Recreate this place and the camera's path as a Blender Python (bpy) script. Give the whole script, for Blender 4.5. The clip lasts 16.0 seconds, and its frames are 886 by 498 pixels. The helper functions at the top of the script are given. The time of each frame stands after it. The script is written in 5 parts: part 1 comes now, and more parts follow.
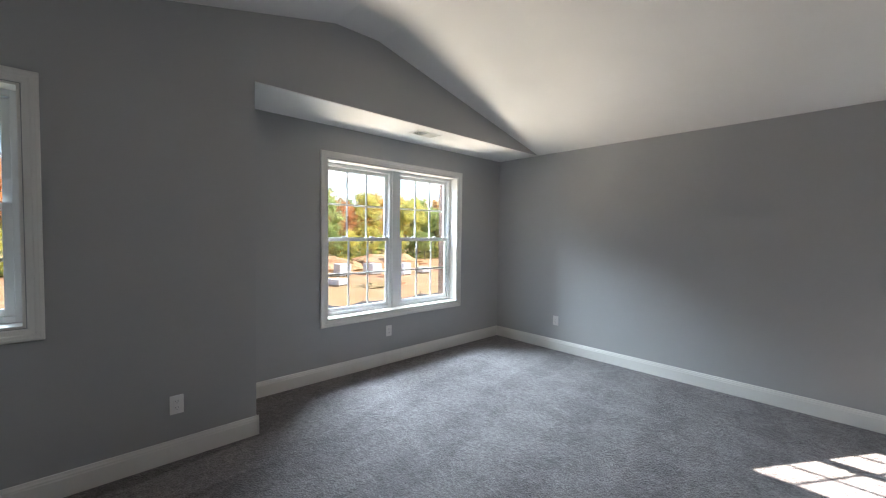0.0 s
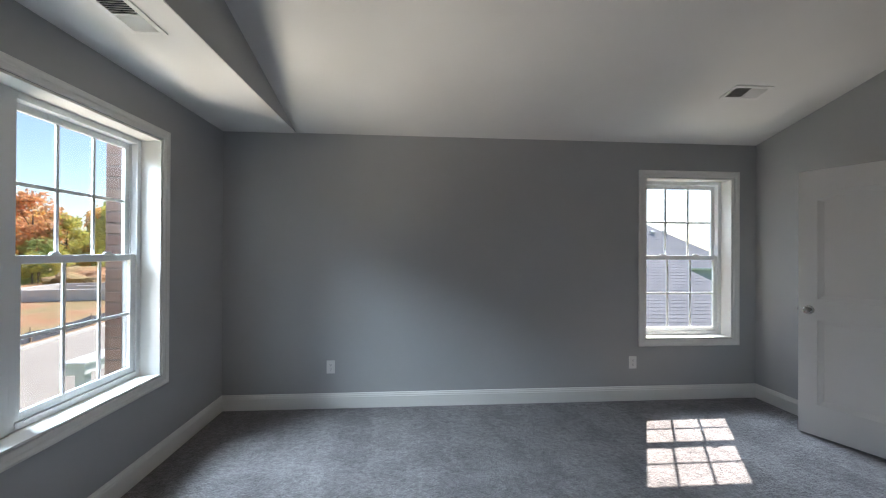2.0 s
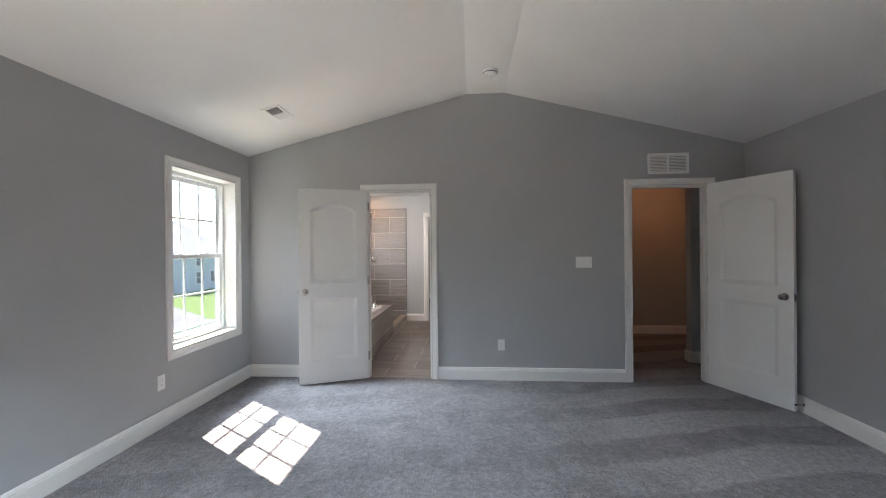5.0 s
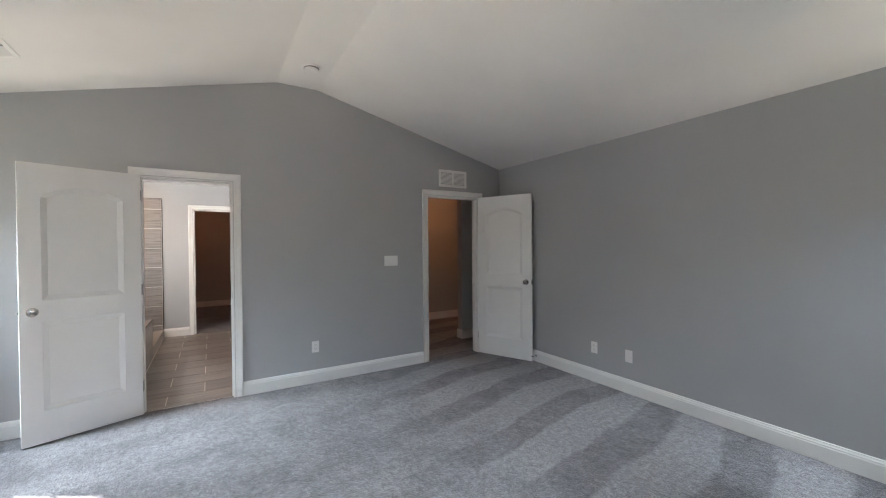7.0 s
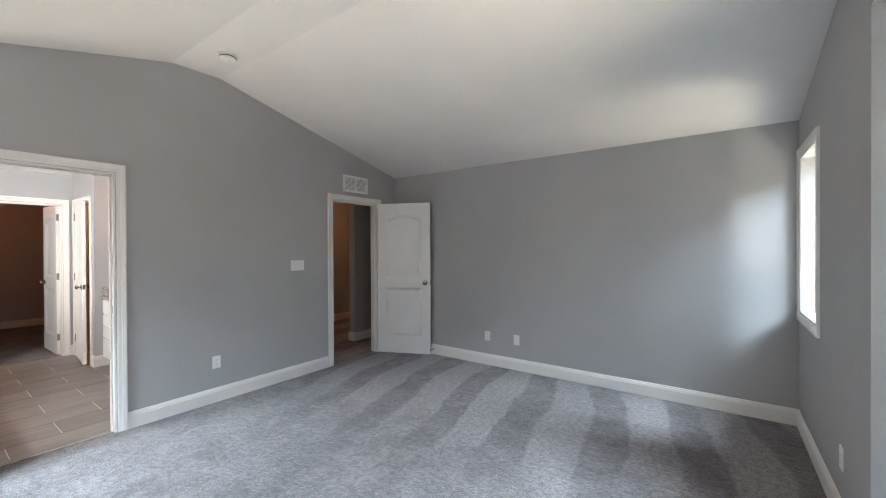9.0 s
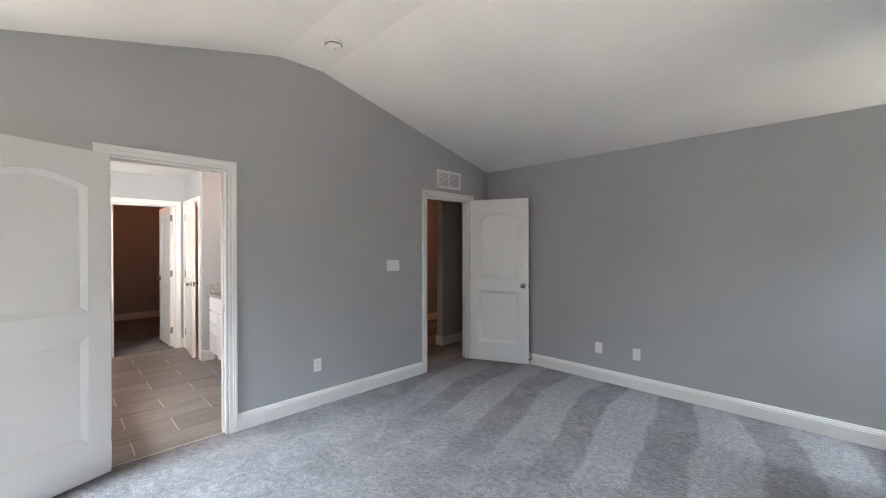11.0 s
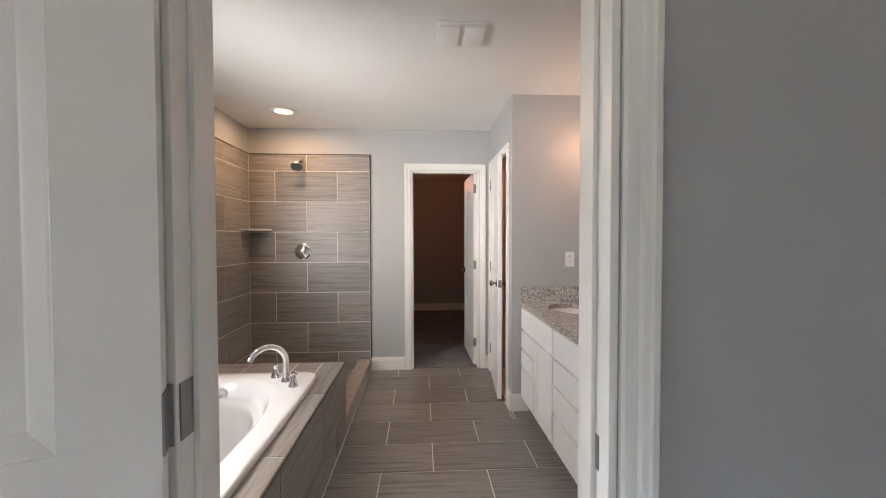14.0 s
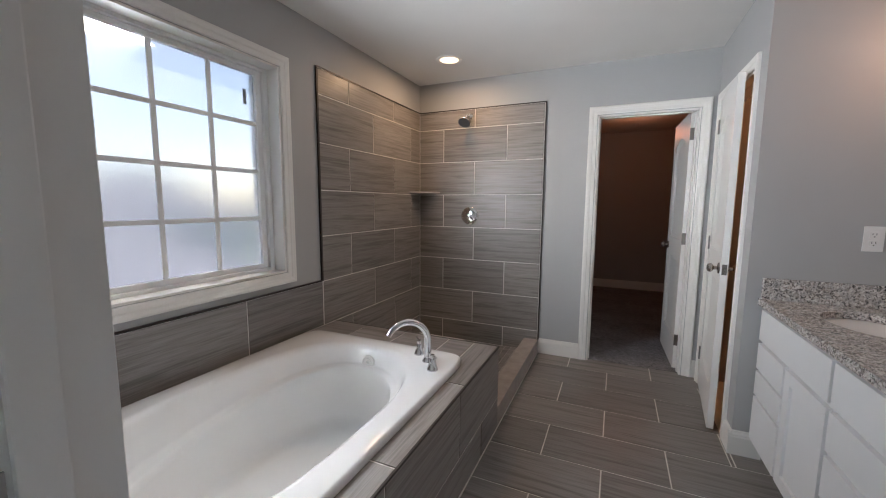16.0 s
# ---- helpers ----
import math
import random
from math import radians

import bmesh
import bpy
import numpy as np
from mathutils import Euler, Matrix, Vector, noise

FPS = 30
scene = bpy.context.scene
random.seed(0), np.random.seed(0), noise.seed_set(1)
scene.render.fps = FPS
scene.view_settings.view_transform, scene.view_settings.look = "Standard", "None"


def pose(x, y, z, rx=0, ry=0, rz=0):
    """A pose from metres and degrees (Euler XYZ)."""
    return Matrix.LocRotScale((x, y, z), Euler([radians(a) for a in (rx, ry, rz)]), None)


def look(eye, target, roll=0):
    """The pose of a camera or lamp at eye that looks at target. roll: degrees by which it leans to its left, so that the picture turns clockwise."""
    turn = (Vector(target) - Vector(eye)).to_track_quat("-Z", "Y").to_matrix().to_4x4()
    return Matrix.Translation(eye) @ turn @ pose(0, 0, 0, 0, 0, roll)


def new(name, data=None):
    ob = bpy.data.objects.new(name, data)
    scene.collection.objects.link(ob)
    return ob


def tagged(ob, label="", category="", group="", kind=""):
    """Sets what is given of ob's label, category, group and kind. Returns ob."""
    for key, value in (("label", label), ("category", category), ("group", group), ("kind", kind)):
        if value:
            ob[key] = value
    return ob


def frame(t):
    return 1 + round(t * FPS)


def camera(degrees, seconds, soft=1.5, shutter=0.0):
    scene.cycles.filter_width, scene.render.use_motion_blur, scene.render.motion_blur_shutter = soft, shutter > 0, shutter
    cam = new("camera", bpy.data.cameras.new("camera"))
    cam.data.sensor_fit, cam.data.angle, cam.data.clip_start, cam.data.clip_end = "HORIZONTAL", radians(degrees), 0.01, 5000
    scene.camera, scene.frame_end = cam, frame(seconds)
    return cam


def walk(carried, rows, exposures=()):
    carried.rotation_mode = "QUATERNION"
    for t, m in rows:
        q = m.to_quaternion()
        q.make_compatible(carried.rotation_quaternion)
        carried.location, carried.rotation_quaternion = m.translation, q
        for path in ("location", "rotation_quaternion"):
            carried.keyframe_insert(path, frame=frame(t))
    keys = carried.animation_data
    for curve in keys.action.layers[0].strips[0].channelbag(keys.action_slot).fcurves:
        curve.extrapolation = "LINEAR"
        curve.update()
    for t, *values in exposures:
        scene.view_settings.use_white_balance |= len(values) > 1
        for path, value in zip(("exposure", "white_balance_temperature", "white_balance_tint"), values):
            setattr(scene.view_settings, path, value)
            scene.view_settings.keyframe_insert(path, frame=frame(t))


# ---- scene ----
cam = camera(97.8, 16.0, soft=1.1)
PATH = [
    (0, (0.198, 0.595, 1.422), (-1.262, 1.961, 1.344), 0.8),
    (0.5, (-0.26, 0.684, 1.424), (-1.445, 2.295, 1.399), 0.8),
    (1, (-0.732, 0.869, 1.401), (-1.529, 2.703, 1.412), 0.7),
    (1.5, (-1.241, 1.098, 1.412), (-1.556, 3.073, 1.421), 0.5),
    (2, (-1.595, 1.378, 1.407), (-1.44, 3.372, 1.414), 0.3),
    (2.5, (-1.829, 1.688, 1.441), (-1.27, 3.608, 1.448), 0.2),
    (3, (-2.054, 1.988, 1.444), (-1.064, 3.726, 1.462), 0.2),
    (3.5, (-2.141, 2.19, 1.379), (-0.747, 3.624, 1.439), 0.2),
    (4, (-2.17, 2.32, 1.382), (-0.443, 3.328, 1.442), -0.1),
    (4.5, (-2.301, 2.402, 1.359), (-0.377, 2.944, 1.398), -0.4),
    (5, (-2.41, 2.426, 1.402), (-0.415, 2.571, 1.399), -0.5),
    (5.2, (-2.445, 2.391, 1.423), (-0.446, 2.423, 1.412), -0.5),
    (7.5, (-2.375, 3.29, 1.423), (-0.863, 1.982, 1.397), -0.3),
    (8, (-2.249, 3.502, 1.444), (-0.936, 1.993, 1.416), -0.1),
    (10.3, (-1.939, 3.965, 1.437), (-0.804, 2.318, 1.43), -0.3),
    (10.5, (-1.856, 3.93, 1.423), (-0.647, 2.337, 1.416), -0.2),
    (11, (-1.557, 3.785, 1.435), (-0.143, 2.37, 1.427), -0.1),
    (11.5, (-1.148, 3.681, 1.389), (0.449, 2.478, 1.372), -0.1),
    (12, (-0.682, 3.541, 1.379), (1.05, 2.541, 1.357), -0.1),
    (12.5, (-0.19, 3.398, 1.39), (1.643, 2.601, 1.355), -0.2),
    (13, (0.297, 3.286, 1.39), (2.204, 2.685, 1.345), -0.1),
    (13.5, (0.723, 3.193, 1.348), (2.688, 2.823, 1.309), -0.2),
    (14, (1.116, 3.168, 1.332), (3.113, 3.059, 1.283), -0.1),
    (14.5, (1.402, 3.175, 1.317), (3.394, 3.346, 1.241), -0.0),
    (15, (1.589, 3.117, 1.312), (3.531, 3.582, 1.187), 0.2),
    (15.5, (1.646, 3.097, 1.317), (3.519, 3.775, 1.133), 0.3),
    (16, (1.642, 3.104, 1.326), (3.456, 3.913, 1.093), 0.4),
]
EXPOSURES = [(0.0, 3.0, 6850, 12), (0.7, 2.75, 6800, 12), (1.5, 2.35, 6600, 11), (2.5, 2.6, 6600, 11), (3.5, 3.1, 6800, 12), (5.0, 3.45, 6850, 13), (7.4, 3.8, 6900, 12), (8.2, 3.95, 6850, 12), (10.5, 4.05, 6850, 12), (12.5, 4.05, 7100, 13), (13.5, 3.7, 7200, 13), (14.5, 3.45, 6550, 11), (15.0, 3.25, 6350, 9), (16.0, 3.1, 6200, 9)]
walk(cam, [(t, look(eye, target, roll)) for t, eye, target, roll in PATH], EXPOSURES)

# ---- world, sun, exposure ----
SUN_FROM = Vector((0.455, 0.735, 1.0)).normalized()
world = bpy.data.worlds.new("sky")
scene.world = world
world.use_nodes = True
wn, wl = world.node_tree.nodes, world.node_tree.links
wn.clear()
sky = wn.new("ShaderNodeTexSky")
sky.sky_type = 'NISHITA'
sky.sun_disc = False
sky.sun_elevation = math.asin(SUN_FROM.z)
sky.sun_rotation = math.atan2(SUN_FROM.x, SUN_FROM.y)
sky.air_density, sky.dust_density, sky.ozone_density = 1.0, 0.7, 1.5
w_co = wn.new("ShaderNodeTexCoord")
w_map = wn.new("ShaderNodeMapping")
w_map.inputs["Scale"].default_value = (2.2, 2.2, 9.0)
w_cloud = wn.new("ShaderNodeTexNoise")
w_cloud.inputs["Scale"].default_value = 2.6
w_cloud.inputs["Detail"].default_value = 7.0
w_ramp = wn.new("ShaderNodeValToRGB")
w_ramp.color_ramp.elements[0].position, w_ramp.color_ramp.elements[1].position = 0.56, 0.74
w_mix = wn.new("ShaderNodeMix")
w_mix.data_type = 'RGBA'
w_mix.inputs[7].default_value = (9.0, 9.2, 9.6, 1)
w_bg = wn.new("ShaderNodeBackground")
w_bg.inputs["Strength"].default_value = SKY = 0.15
w_out = wn.new("ShaderNodeOutputWorld")
wl.new(w_co.outputs["Generated"], w_map.inputs["Vector"])
wl.new(w_map.outputs["Vector"], w_cloud.inputs["Vector"])
wl.new(w_cloud.outputs["Fac"], w_ramp.inputs["Fac"])
wl.new(w_ramp.outputs["Color"], w_mix.inputs[0])
wl.new(sky.outputs["Color"], w_mix.inputs[6])
wl.new(w_mix.outputs[2], w_bg.inputs["Color"])
wl.new(w_bg.outputs["Background"], w_out.inputs["Surface"])

sun = new("sun", bpy.data.lights.new("sun", 'SUN'))
sun.data.energy, sun.data.angle, sun.data.color = 5.0, radians(0.5), (1.0, 0.95, 0.87)
sun.matrix_world = look(SUN_FROM * 60, (0, 0, 0))


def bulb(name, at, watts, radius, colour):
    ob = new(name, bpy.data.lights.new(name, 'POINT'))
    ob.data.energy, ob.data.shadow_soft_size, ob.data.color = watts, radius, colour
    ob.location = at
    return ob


LAMP = 60.0                 # watts of the sky stand-ins over the windows
WARM = (1.0, 0.62, 0.34)

# ---- materials ----


class Mat:
    """A small builder of node materials."""

    def __init__(self, name, colour=(0.5, 0.5, 0.5), rough=0.5, metal=0.0, spec=0.5):
        self.m = bpy.data.materials.new(name)
        self.m.use_nodes = True
        self.n, self.l = self.m.node_tree.nodes, self.m.node_tree.links
        self.p = self.n["Principled BSDF"]
        self.p.inputs["Base Color"].default_value = (*colour, 1)
        self.p.inputs["Roughness"].default_value = rough
        self.p.inputs["Metallic"].default_value = metal
        self.p.inputs["Specular IOR Level"].default_value = spec

    def coords(self, scale=(1, 1, 1), kind="Object", shift_random=0.0):
        co = self.n.new("ShaderNodeTexCoord")
        mp = self.n.new("ShaderNodeMapping")
        mp.inputs["Scale"].default_value = scale
        self.l.new(co.outputs[kind], mp.inputs["Vector"])
        if shift_random:
            info = self.n.new("ShaderNodeObjectInfo")
            mul = self.n.new("ShaderNodeMath")
            mul.operation = 'MULTIPLY'
            mul.inputs[1].default_value = shift_random
            self.l.new(info.outputs["Random"], mul.inputs[0])
            self.l.new(mul.outputs[0], mp.inputs["Location"])
        return mp.outputs["Vector"]

    def world_coords(self, scale=(1, 1, 1)):
        geo = self.n.new("ShaderNodeNewGeometry")
        mp = self.n.new("ShaderNodeMapping")
        mp.inputs["Scale"].default_value = scale
        self.l.new(geo.outputs["Position"], mp.inputs["Vector"])
        return mp.outputs["Vector"]

    def noise(self, vec, scale, detail=4, rough=0.55, distort=0.0):
        t = self.n.new("ShaderNodeTexNoise")
        t.inputs["Scale"].default_value, t.inputs["Detail"].default_value = scale, detail
        t.inputs["Roughness"].default_value, t.inputs["Distortion"].default_value = rough, distort
        self.l.new(vec, t.inputs["Vector"])
        return t.outputs["Fac"]

    def voronoi(self, vec, scale, out="Distance"):
        t = self.n.new("ShaderNodeTexVoronoi")
        t.inputs["Scale"].default_value = scale
        self.l.new(vec, t.inputs["Vector"])
        return t.outputs[out]

    def ramp(self, fac, *stops):
        r = self.n.new("ShaderNodeValToRGB")
        e = r.color_ramp.elements
        while len(e) < len(stops):
            e.new(0.5)
        for el, (pos, col) in zip(e, stops):
            el.position = pos
            el.color = (*col, 1) if len(col) == 3 else col
        self.l.new(fac, r.inputs["Fac"])
        return r.outputs["Color"]

    def mix(self, fac, a, b, mode='MIX'):
        x = self.n.new("ShaderNodeMix")
        x.data_type, x.blend_type = 'RGBA', mode
        for sock, v in ((0, fac), (6, a), (7, b)):
            if isinstance(v, (int, float)):
                x.inputs[sock].default_value = v
            elif isinstance(v, tuple):
                x.inputs[sock].default_value = (*v, 1)
            else:
                self.l.new(v, x.inputs[sock])
        return x.outputs[2]

    def random(self):
        return self.n.new("ShaderNodeObjectInfo").outputs["Random"]

    def island(self):
        return self.n.new("ShaderNodeNewGeometry").outputs["Random Per Island"]

    def colour(self, out):
        self.l.new(out, self.p.inputs["Base Color"])
        return self

    def rough(self, fac, lo, hi):
        r = self.n.new("ShaderNodeMapRange")
        r.inputs["To Min"].default_value, r.inputs["To Max"].default_value = lo, hi
        self.l.new(fac, r.inputs["Value"])
        self.l.new(r.outputs[0], self.p.inputs["Roughness"])
        return self

    def bump(self, fac, strength, dist):
        b = self.n.new("ShaderNodeBump")
        b.inputs["Strength"].default_value, b.inputs["Distance"].default_value = strength, dist
        self.l.new(fac, b.inputs["Height"])
        if self.p.inputs["Normal"].links:
            self.l.new(self.p.inputs["Normal"].links[0].from_socket, b.inputs["Normal"])
        self.l.new(b.outputs[0], self.p.inputs["Normal"])
        return self


def painted(name, colour, rough, roller=0.25):
    """Rolled wall paint: faint orange peel and slow tone drift."""
    k = Mat(name, colour, rough)
    v = k.world_coords()
    drift = k.noise(v, 0.9, 3)
    c = tuple(x * 0.95 for x in colour), tuple(min(1, x * 1.04) for x in colour)
    k.colour(k.ramp(drift, (0.3, c[0]), (0.7, c[1])))
    k.bump(k.noise(v, 260, 2), roller, 0.0006)
    k.rough(k.noise(v, 2.5, 3), rough - 0.06, rough + 0.06)
    return k.m


WALL = painted("grey_wall_paint", (0.418, 0.420, 0.420), 0.62)
CEIL = painted("white_ceiling_paint", (0.80, 0.79, 0.77), 0.8)
TRIM = painted("white_trim_paint", (0.80, 0.785, 0.75), 0.34, 0.08)
DOORP = painted("white_door_paint", (0.80, 0.79, 0.765), 0.36, 0.12)
VINYL = painted("white_window_vinyl", (0.80, 0.81, 0.81), 0.33, 0.04)
CABINET = painted("white_cabinet_paint", (0.82, 0.83, 0.84), 0.35, 0.05)
PLASTIC = Mat("white_plastic", (0.82, 0.81, 0.79), 0.35).m
DARKHOLE = Mat("dark_recess", (0.03, 0.03, 0.03), 0.8).m

k = Mat("grey_carpet", (0.3, 0.28, 0.28), 0.95, spec=0.1)
v = k.world_coords()
fleck = k.noise(v, 105, 3, 0.75)
mottle = k.noise(v, 27, 5, 0.74)
tuft = k.voronoi(v, 95)
patchy = k.noise(v, 2.3, 5, 0.62, 0.6)
wv = k.n.new("ShaderNodeMapping")
wv.inputs["Rotation"].default_value = (0, 0, radians(-11))
k.l.new(v, wv.inputs["Vector"])
wave = k.n.new("ShaderNodeTexWave")
wave.wave_type, wave.bands_direction, wave.wave_profile = 'BANDS', 'X', 'SIN'
wave.inputs["Scale"].default_value, wave.inputs["Distortion"].default_value = 0.52, 2.6
wave.inputs["Detail"].default_value, wave.inputs["Detail Scale"].default_value = 3.0, 1.3
k.l.new(wv.outputs[0], wave.inputs["Vector"])
swept = k.ramp(wave.outputs["Fac"], (0.36, (0, 0, 0)), (0.52, (1, 1, 1)))
# the fresh vacuum strokes lie along the south wall; footsteps have broken them up elsewhere
sep = k.n.new("ShaderNodeSeparateXYZ")
k.l.new(v, sep.inputs[0])
wob = k.n.new("ShaderNodeMath")
wob.operation = 'MULTIPLY_ADD'
wob.inputs[1].default_value = 1.7
k.l.new(k.noise(v, 1.4, 3), wob.inputs[0])
k.l.new(sep.outputs["Y"], wob.inputs[2])
zone = k.n.new("ShaderNodeMapRange")
for slot, val in (("From Min", 2.4), ("From Max", 2.0), ("To Min", 0.22), ("To Max", 1.0)):
    zone.inputs[slot].default_value = val
k.l.new(wob.outputs[0], zone.inputs["Value"])
swept = k.mix(1.0, swept, zone.outputs[0], 'MULTIPLY')
scuff = k.ramp(k.noise(v, 4.6, 6, 0.68, 0.5), (0.42, (0, 0, 0)), (0.60, (1, 1, 1)))
base = k.mix(patchy, (0.118, 0.107, 0.114), (0.190, 0.175, 0.183))
base = k.mix(k.mix(0.55, (0, 0, 0), scuff), base, (0.262, 0.244, 0.252))
base = k.mix(swept, base, k.mix(0.70, base, (0.345, 0.326, 0.334)))
speck = k.ramp(fleck, (0.34, (0.50, 0.485, 0.485)), (0.5, (0.97, 0.97, 0.97)), (0.66, (1.45, 1.44, 1.43)))
base = k.mix(1.0, base, k.ramp(mottle, (0.36, (0.66, 0.65, 0.655)), (0.5, (0.97, 0.965, 0.965)), (0.64, (1.30, 1.29, 1.285))), 'MULTIPLY')
k.colour(k.mix(1.0, base, speck, 'MULTIPLY'))
k.bump(tuft, 0.9, 0.010)
k.bump(mottle, 0.9, 0.020)
k.bump(fleck, 0.7, 0.006)
k.p.inputs["Sheen Weight"].default_value = 0.25
CARPET = k.m

k = Mat("wood_look_porcelain", (0.2, 0.18, 0.17), 0.4)
v = k.coords((0.75, 0.75, 17.0), shift_random=37.0)
grain = k.noise(v, 2.6, 6, 0.6, 0.5)
fine = k.noise(k.coords((1.3, 1.3, 62.0), shift_random=11.0), 3.0, 4, 0.65, 0.2)
col = k.ramp(grain, (0.30, (0.085, 0.076, 0.071)), (0.44, (0.200, 0.184, 0.173)), (0.56, (0.290, 0.272, 0.258)), (0.72, (0.155, 0.141, 0.132)))
col = k.mix(0.35, col, k.ramp(fine, (0.3, (0.13, 0.116, 0.108)), (0.7, (0.35, 0.33, 0.315))))
col = k.mix(k.random(), k.mix(1.0, col, (0.82, 0.82, 0.83), 'MULTIPLY'), k.mix(1.0, col, (1.12, 1.11, 1.10), 'MULTIPLY'))
k.colour(col)
k.rough(fine, 0.30, 0.44)
k.bump(fine, 0.15, 0.0008)
TILE = k.m

k = Mat("pale_grout", (0.55, 0.52, 0.48), 0.9)
v = k.world_coords()
k.colour(k.ramp(k.noise(v, 18, 4), (0.3, (0.70, 0.67, 0.62)), (0.7, (0.80, 0.77, 0.72))))
k.bump(k.noise(v, 300, 2), 0.3, 0.001)
GROUT = k.m

k = Mat("taupe_stone_curb", (0.36, 0.32, 0.29), 0.45)
v = k.world_coords()
k.colour(k.ramp(k.noise(v, 14, 5), (0.3, (0.30, 0.265, 0.24)), (0.7, (0.40, 0.36, 0.33))))
STONE = k.m

k = Mat("speckled_granite", (0.4, 0.36, 0.33), 0.14)
v = k.world_coords()
cell = k.voronoi(v, 165, "Color")
blob = k.noise(v, 95, 4, 0.7, 0.6)
pale = k.noise(v, 60, 4, 0.65, 0.5)
mid = k.noise(v, 24, 4, 0.6)
sep = k.n.new("ShaderNodeSeparateColor")
k.l.new(cell, sep.inputs[0])
warm = k.ramp(sep.outputs[0], (0.0, (0.05, 0.048, 0.05)), (0.20, (0.24, 0.21, 0.19)), (0.45, (0.46, 0.41, 0.375)), (0.75, (0.64, 0.60, 0.56)))
warm = k.mix(k.ramp(mid, (0.42, (0, 0, 0)), (0.60, (1, 1, 1))), warm, k.mix(0.5, warm, (0.42, 0.42, 0.43)))
warm = k.mix(k.ramp(pale, (0.54, (0, 0, 0)), (0.60, (1, 1, 1))), warm, (0.72, 0.70, 0.67))
k.colour(k.mix(k.ramp(blob, (0.56, (0, 0, 0)), (0.61, (1, 1, 1))), warm, (0.022, 0.022, 0.026)))
GRANITE = k.m

ACRYLIC = Mat("white_acrylic", (0.84, 0.84, 0.83), 0.12).m
PORCELAIN = Mat("white_porcelain", (0.85, 0.85, 0.84), 0.08).m
CHROME = Mat("polished_chrome", (0.80, 0.80, 0.81), 0.06, 1.0).m
k = Mat("brushed_nickel", (0.46, 0.43, 0.40), 0.2, 1.0)
k.rough(k.noise(k.coords(), 14, 2), 0.14, 0.22)
NICKEL = k.m
HINGE = Mat("aged_nickel_hinge", (0.27, 0.26, 0.25), 0.36, 1.0).m
DARKTRIM = Mat("dark_bronze_edge_trim", (0.05, 0.043, 0.04), 0.4, 0.6).m


def glass(name, tint):
    """Clear window glass: sees through, with a weak mirror on top."""
    m = bpy.data.materials.new(name)
    m.use_nodes = True
    n, l = m.node_tree.nodes, m.node_tree.links
    n.clear()
    tr, gl, fr = n.new("ShaderNodeBsdfTransparent"), n.new("ShaderNodeBsdfGlossy"), n.new("ShaderNodeLayerWeight")
    po, sc = n.new("ShaderNodeMath"), n.new("ShaderNodeMath")
    mx, out = n.new("ShaderNodeMixShader"), n.new("ShaderNodeOutputMaterial")
    tr.inputs["Color"].default_value = tint
    gl.inputs["Roughness"].default_value = 0.02
    gl.inputs["Color"].default_value = (0.5, 0.5, 0.5, 1)
    fr.inputs["Blend"].default_value = 0.5
    po.operation, sc.operation = 'POWER', 'MULTIPLY_ADD'
    po.inputs[1].default_value = 5.0
    sc.inputs[1].default_value, sc.inputs[2].default_value = 0.35, 0.02
    l.new(fr.outputs["Facing"], po.inputs[0])
    l.new(po.outputs[0], sc.inputs[0])
    l.new(sc.outputs[0], mx.inputs[0])
    l.new(tr.outputs[0], mx.inputs[1])
    l.new(gl.outputs[0], mx.inputs[2])
    l.new(mx.outputs[0], out.inputs[0])
    return m


GLASS = glass("window_glass", (0.52, 0.53, 0.545, 1))

m = bpy.data.materials.new("frosted_window_glass")
m.use_nodes = True
n, l = m.node_tree.nodes, m.node_tree.links
n.clear()
f_tr, f_re = n.new("ShaderNodeBsdfTranslucent"), n.new("ShaderNodeBsdfRefraction")
f_mx, f_out, f_no, f_bu = n.new("ShaderNodeMixShader"), n.new("ShaderNodeOutputMaterial"), n.new("ShaderNodeTexNoise"), n.new("ShaderNodeBump")
f_tr.inputs["Color"].default_value = (0.075, 0.077, 0.092, 1)
f_re.inputs["Color"].default_value = (0.60, 0.58, 0.565, 1)
f_re.inputs["Roughness"].default_value, f_re.inputs["IOR"].default_value = 0.30, 1.25
f_no.inputs["Scale"].default_value = 160
f_bu.inputs["Strength"].default_value, f_bu.inputs["Distance"].default_value = 0.3, 0.002
f_mx.inputs[0].default_value = 0.5
l.new(f_no.outputs["Fac"], f_bu.inputs["Height"])
l.new(f_bu.outputs[0], f_re.inputs["Normal"])
l.new(f_tr.outputs[0], f_mx.inputs[1])
l.new(f_re.outputs[0], f_mx.inputs[2])
l.new(f_mx.outputs[0], f_out.inputs[0])
FROST = m


def glow(name, colour, strength):
    k = Mat(name, (0.9, 0.88, 0.84), 0.4)
    k.p.inputs["Emission Color"].default_value = (*colour, 1)
    k.p.inputs["Emission Strength"].default_value = strength
    return k.m


SHADE_GLOW = glow("lit_opal_glass", (1.0, 0.66, 0.40), 0.13)
LENS_GLOW = glow("lit_downlight_lens", (1.0, 0.72, 0.45), 0.3)

# ---- builders ----


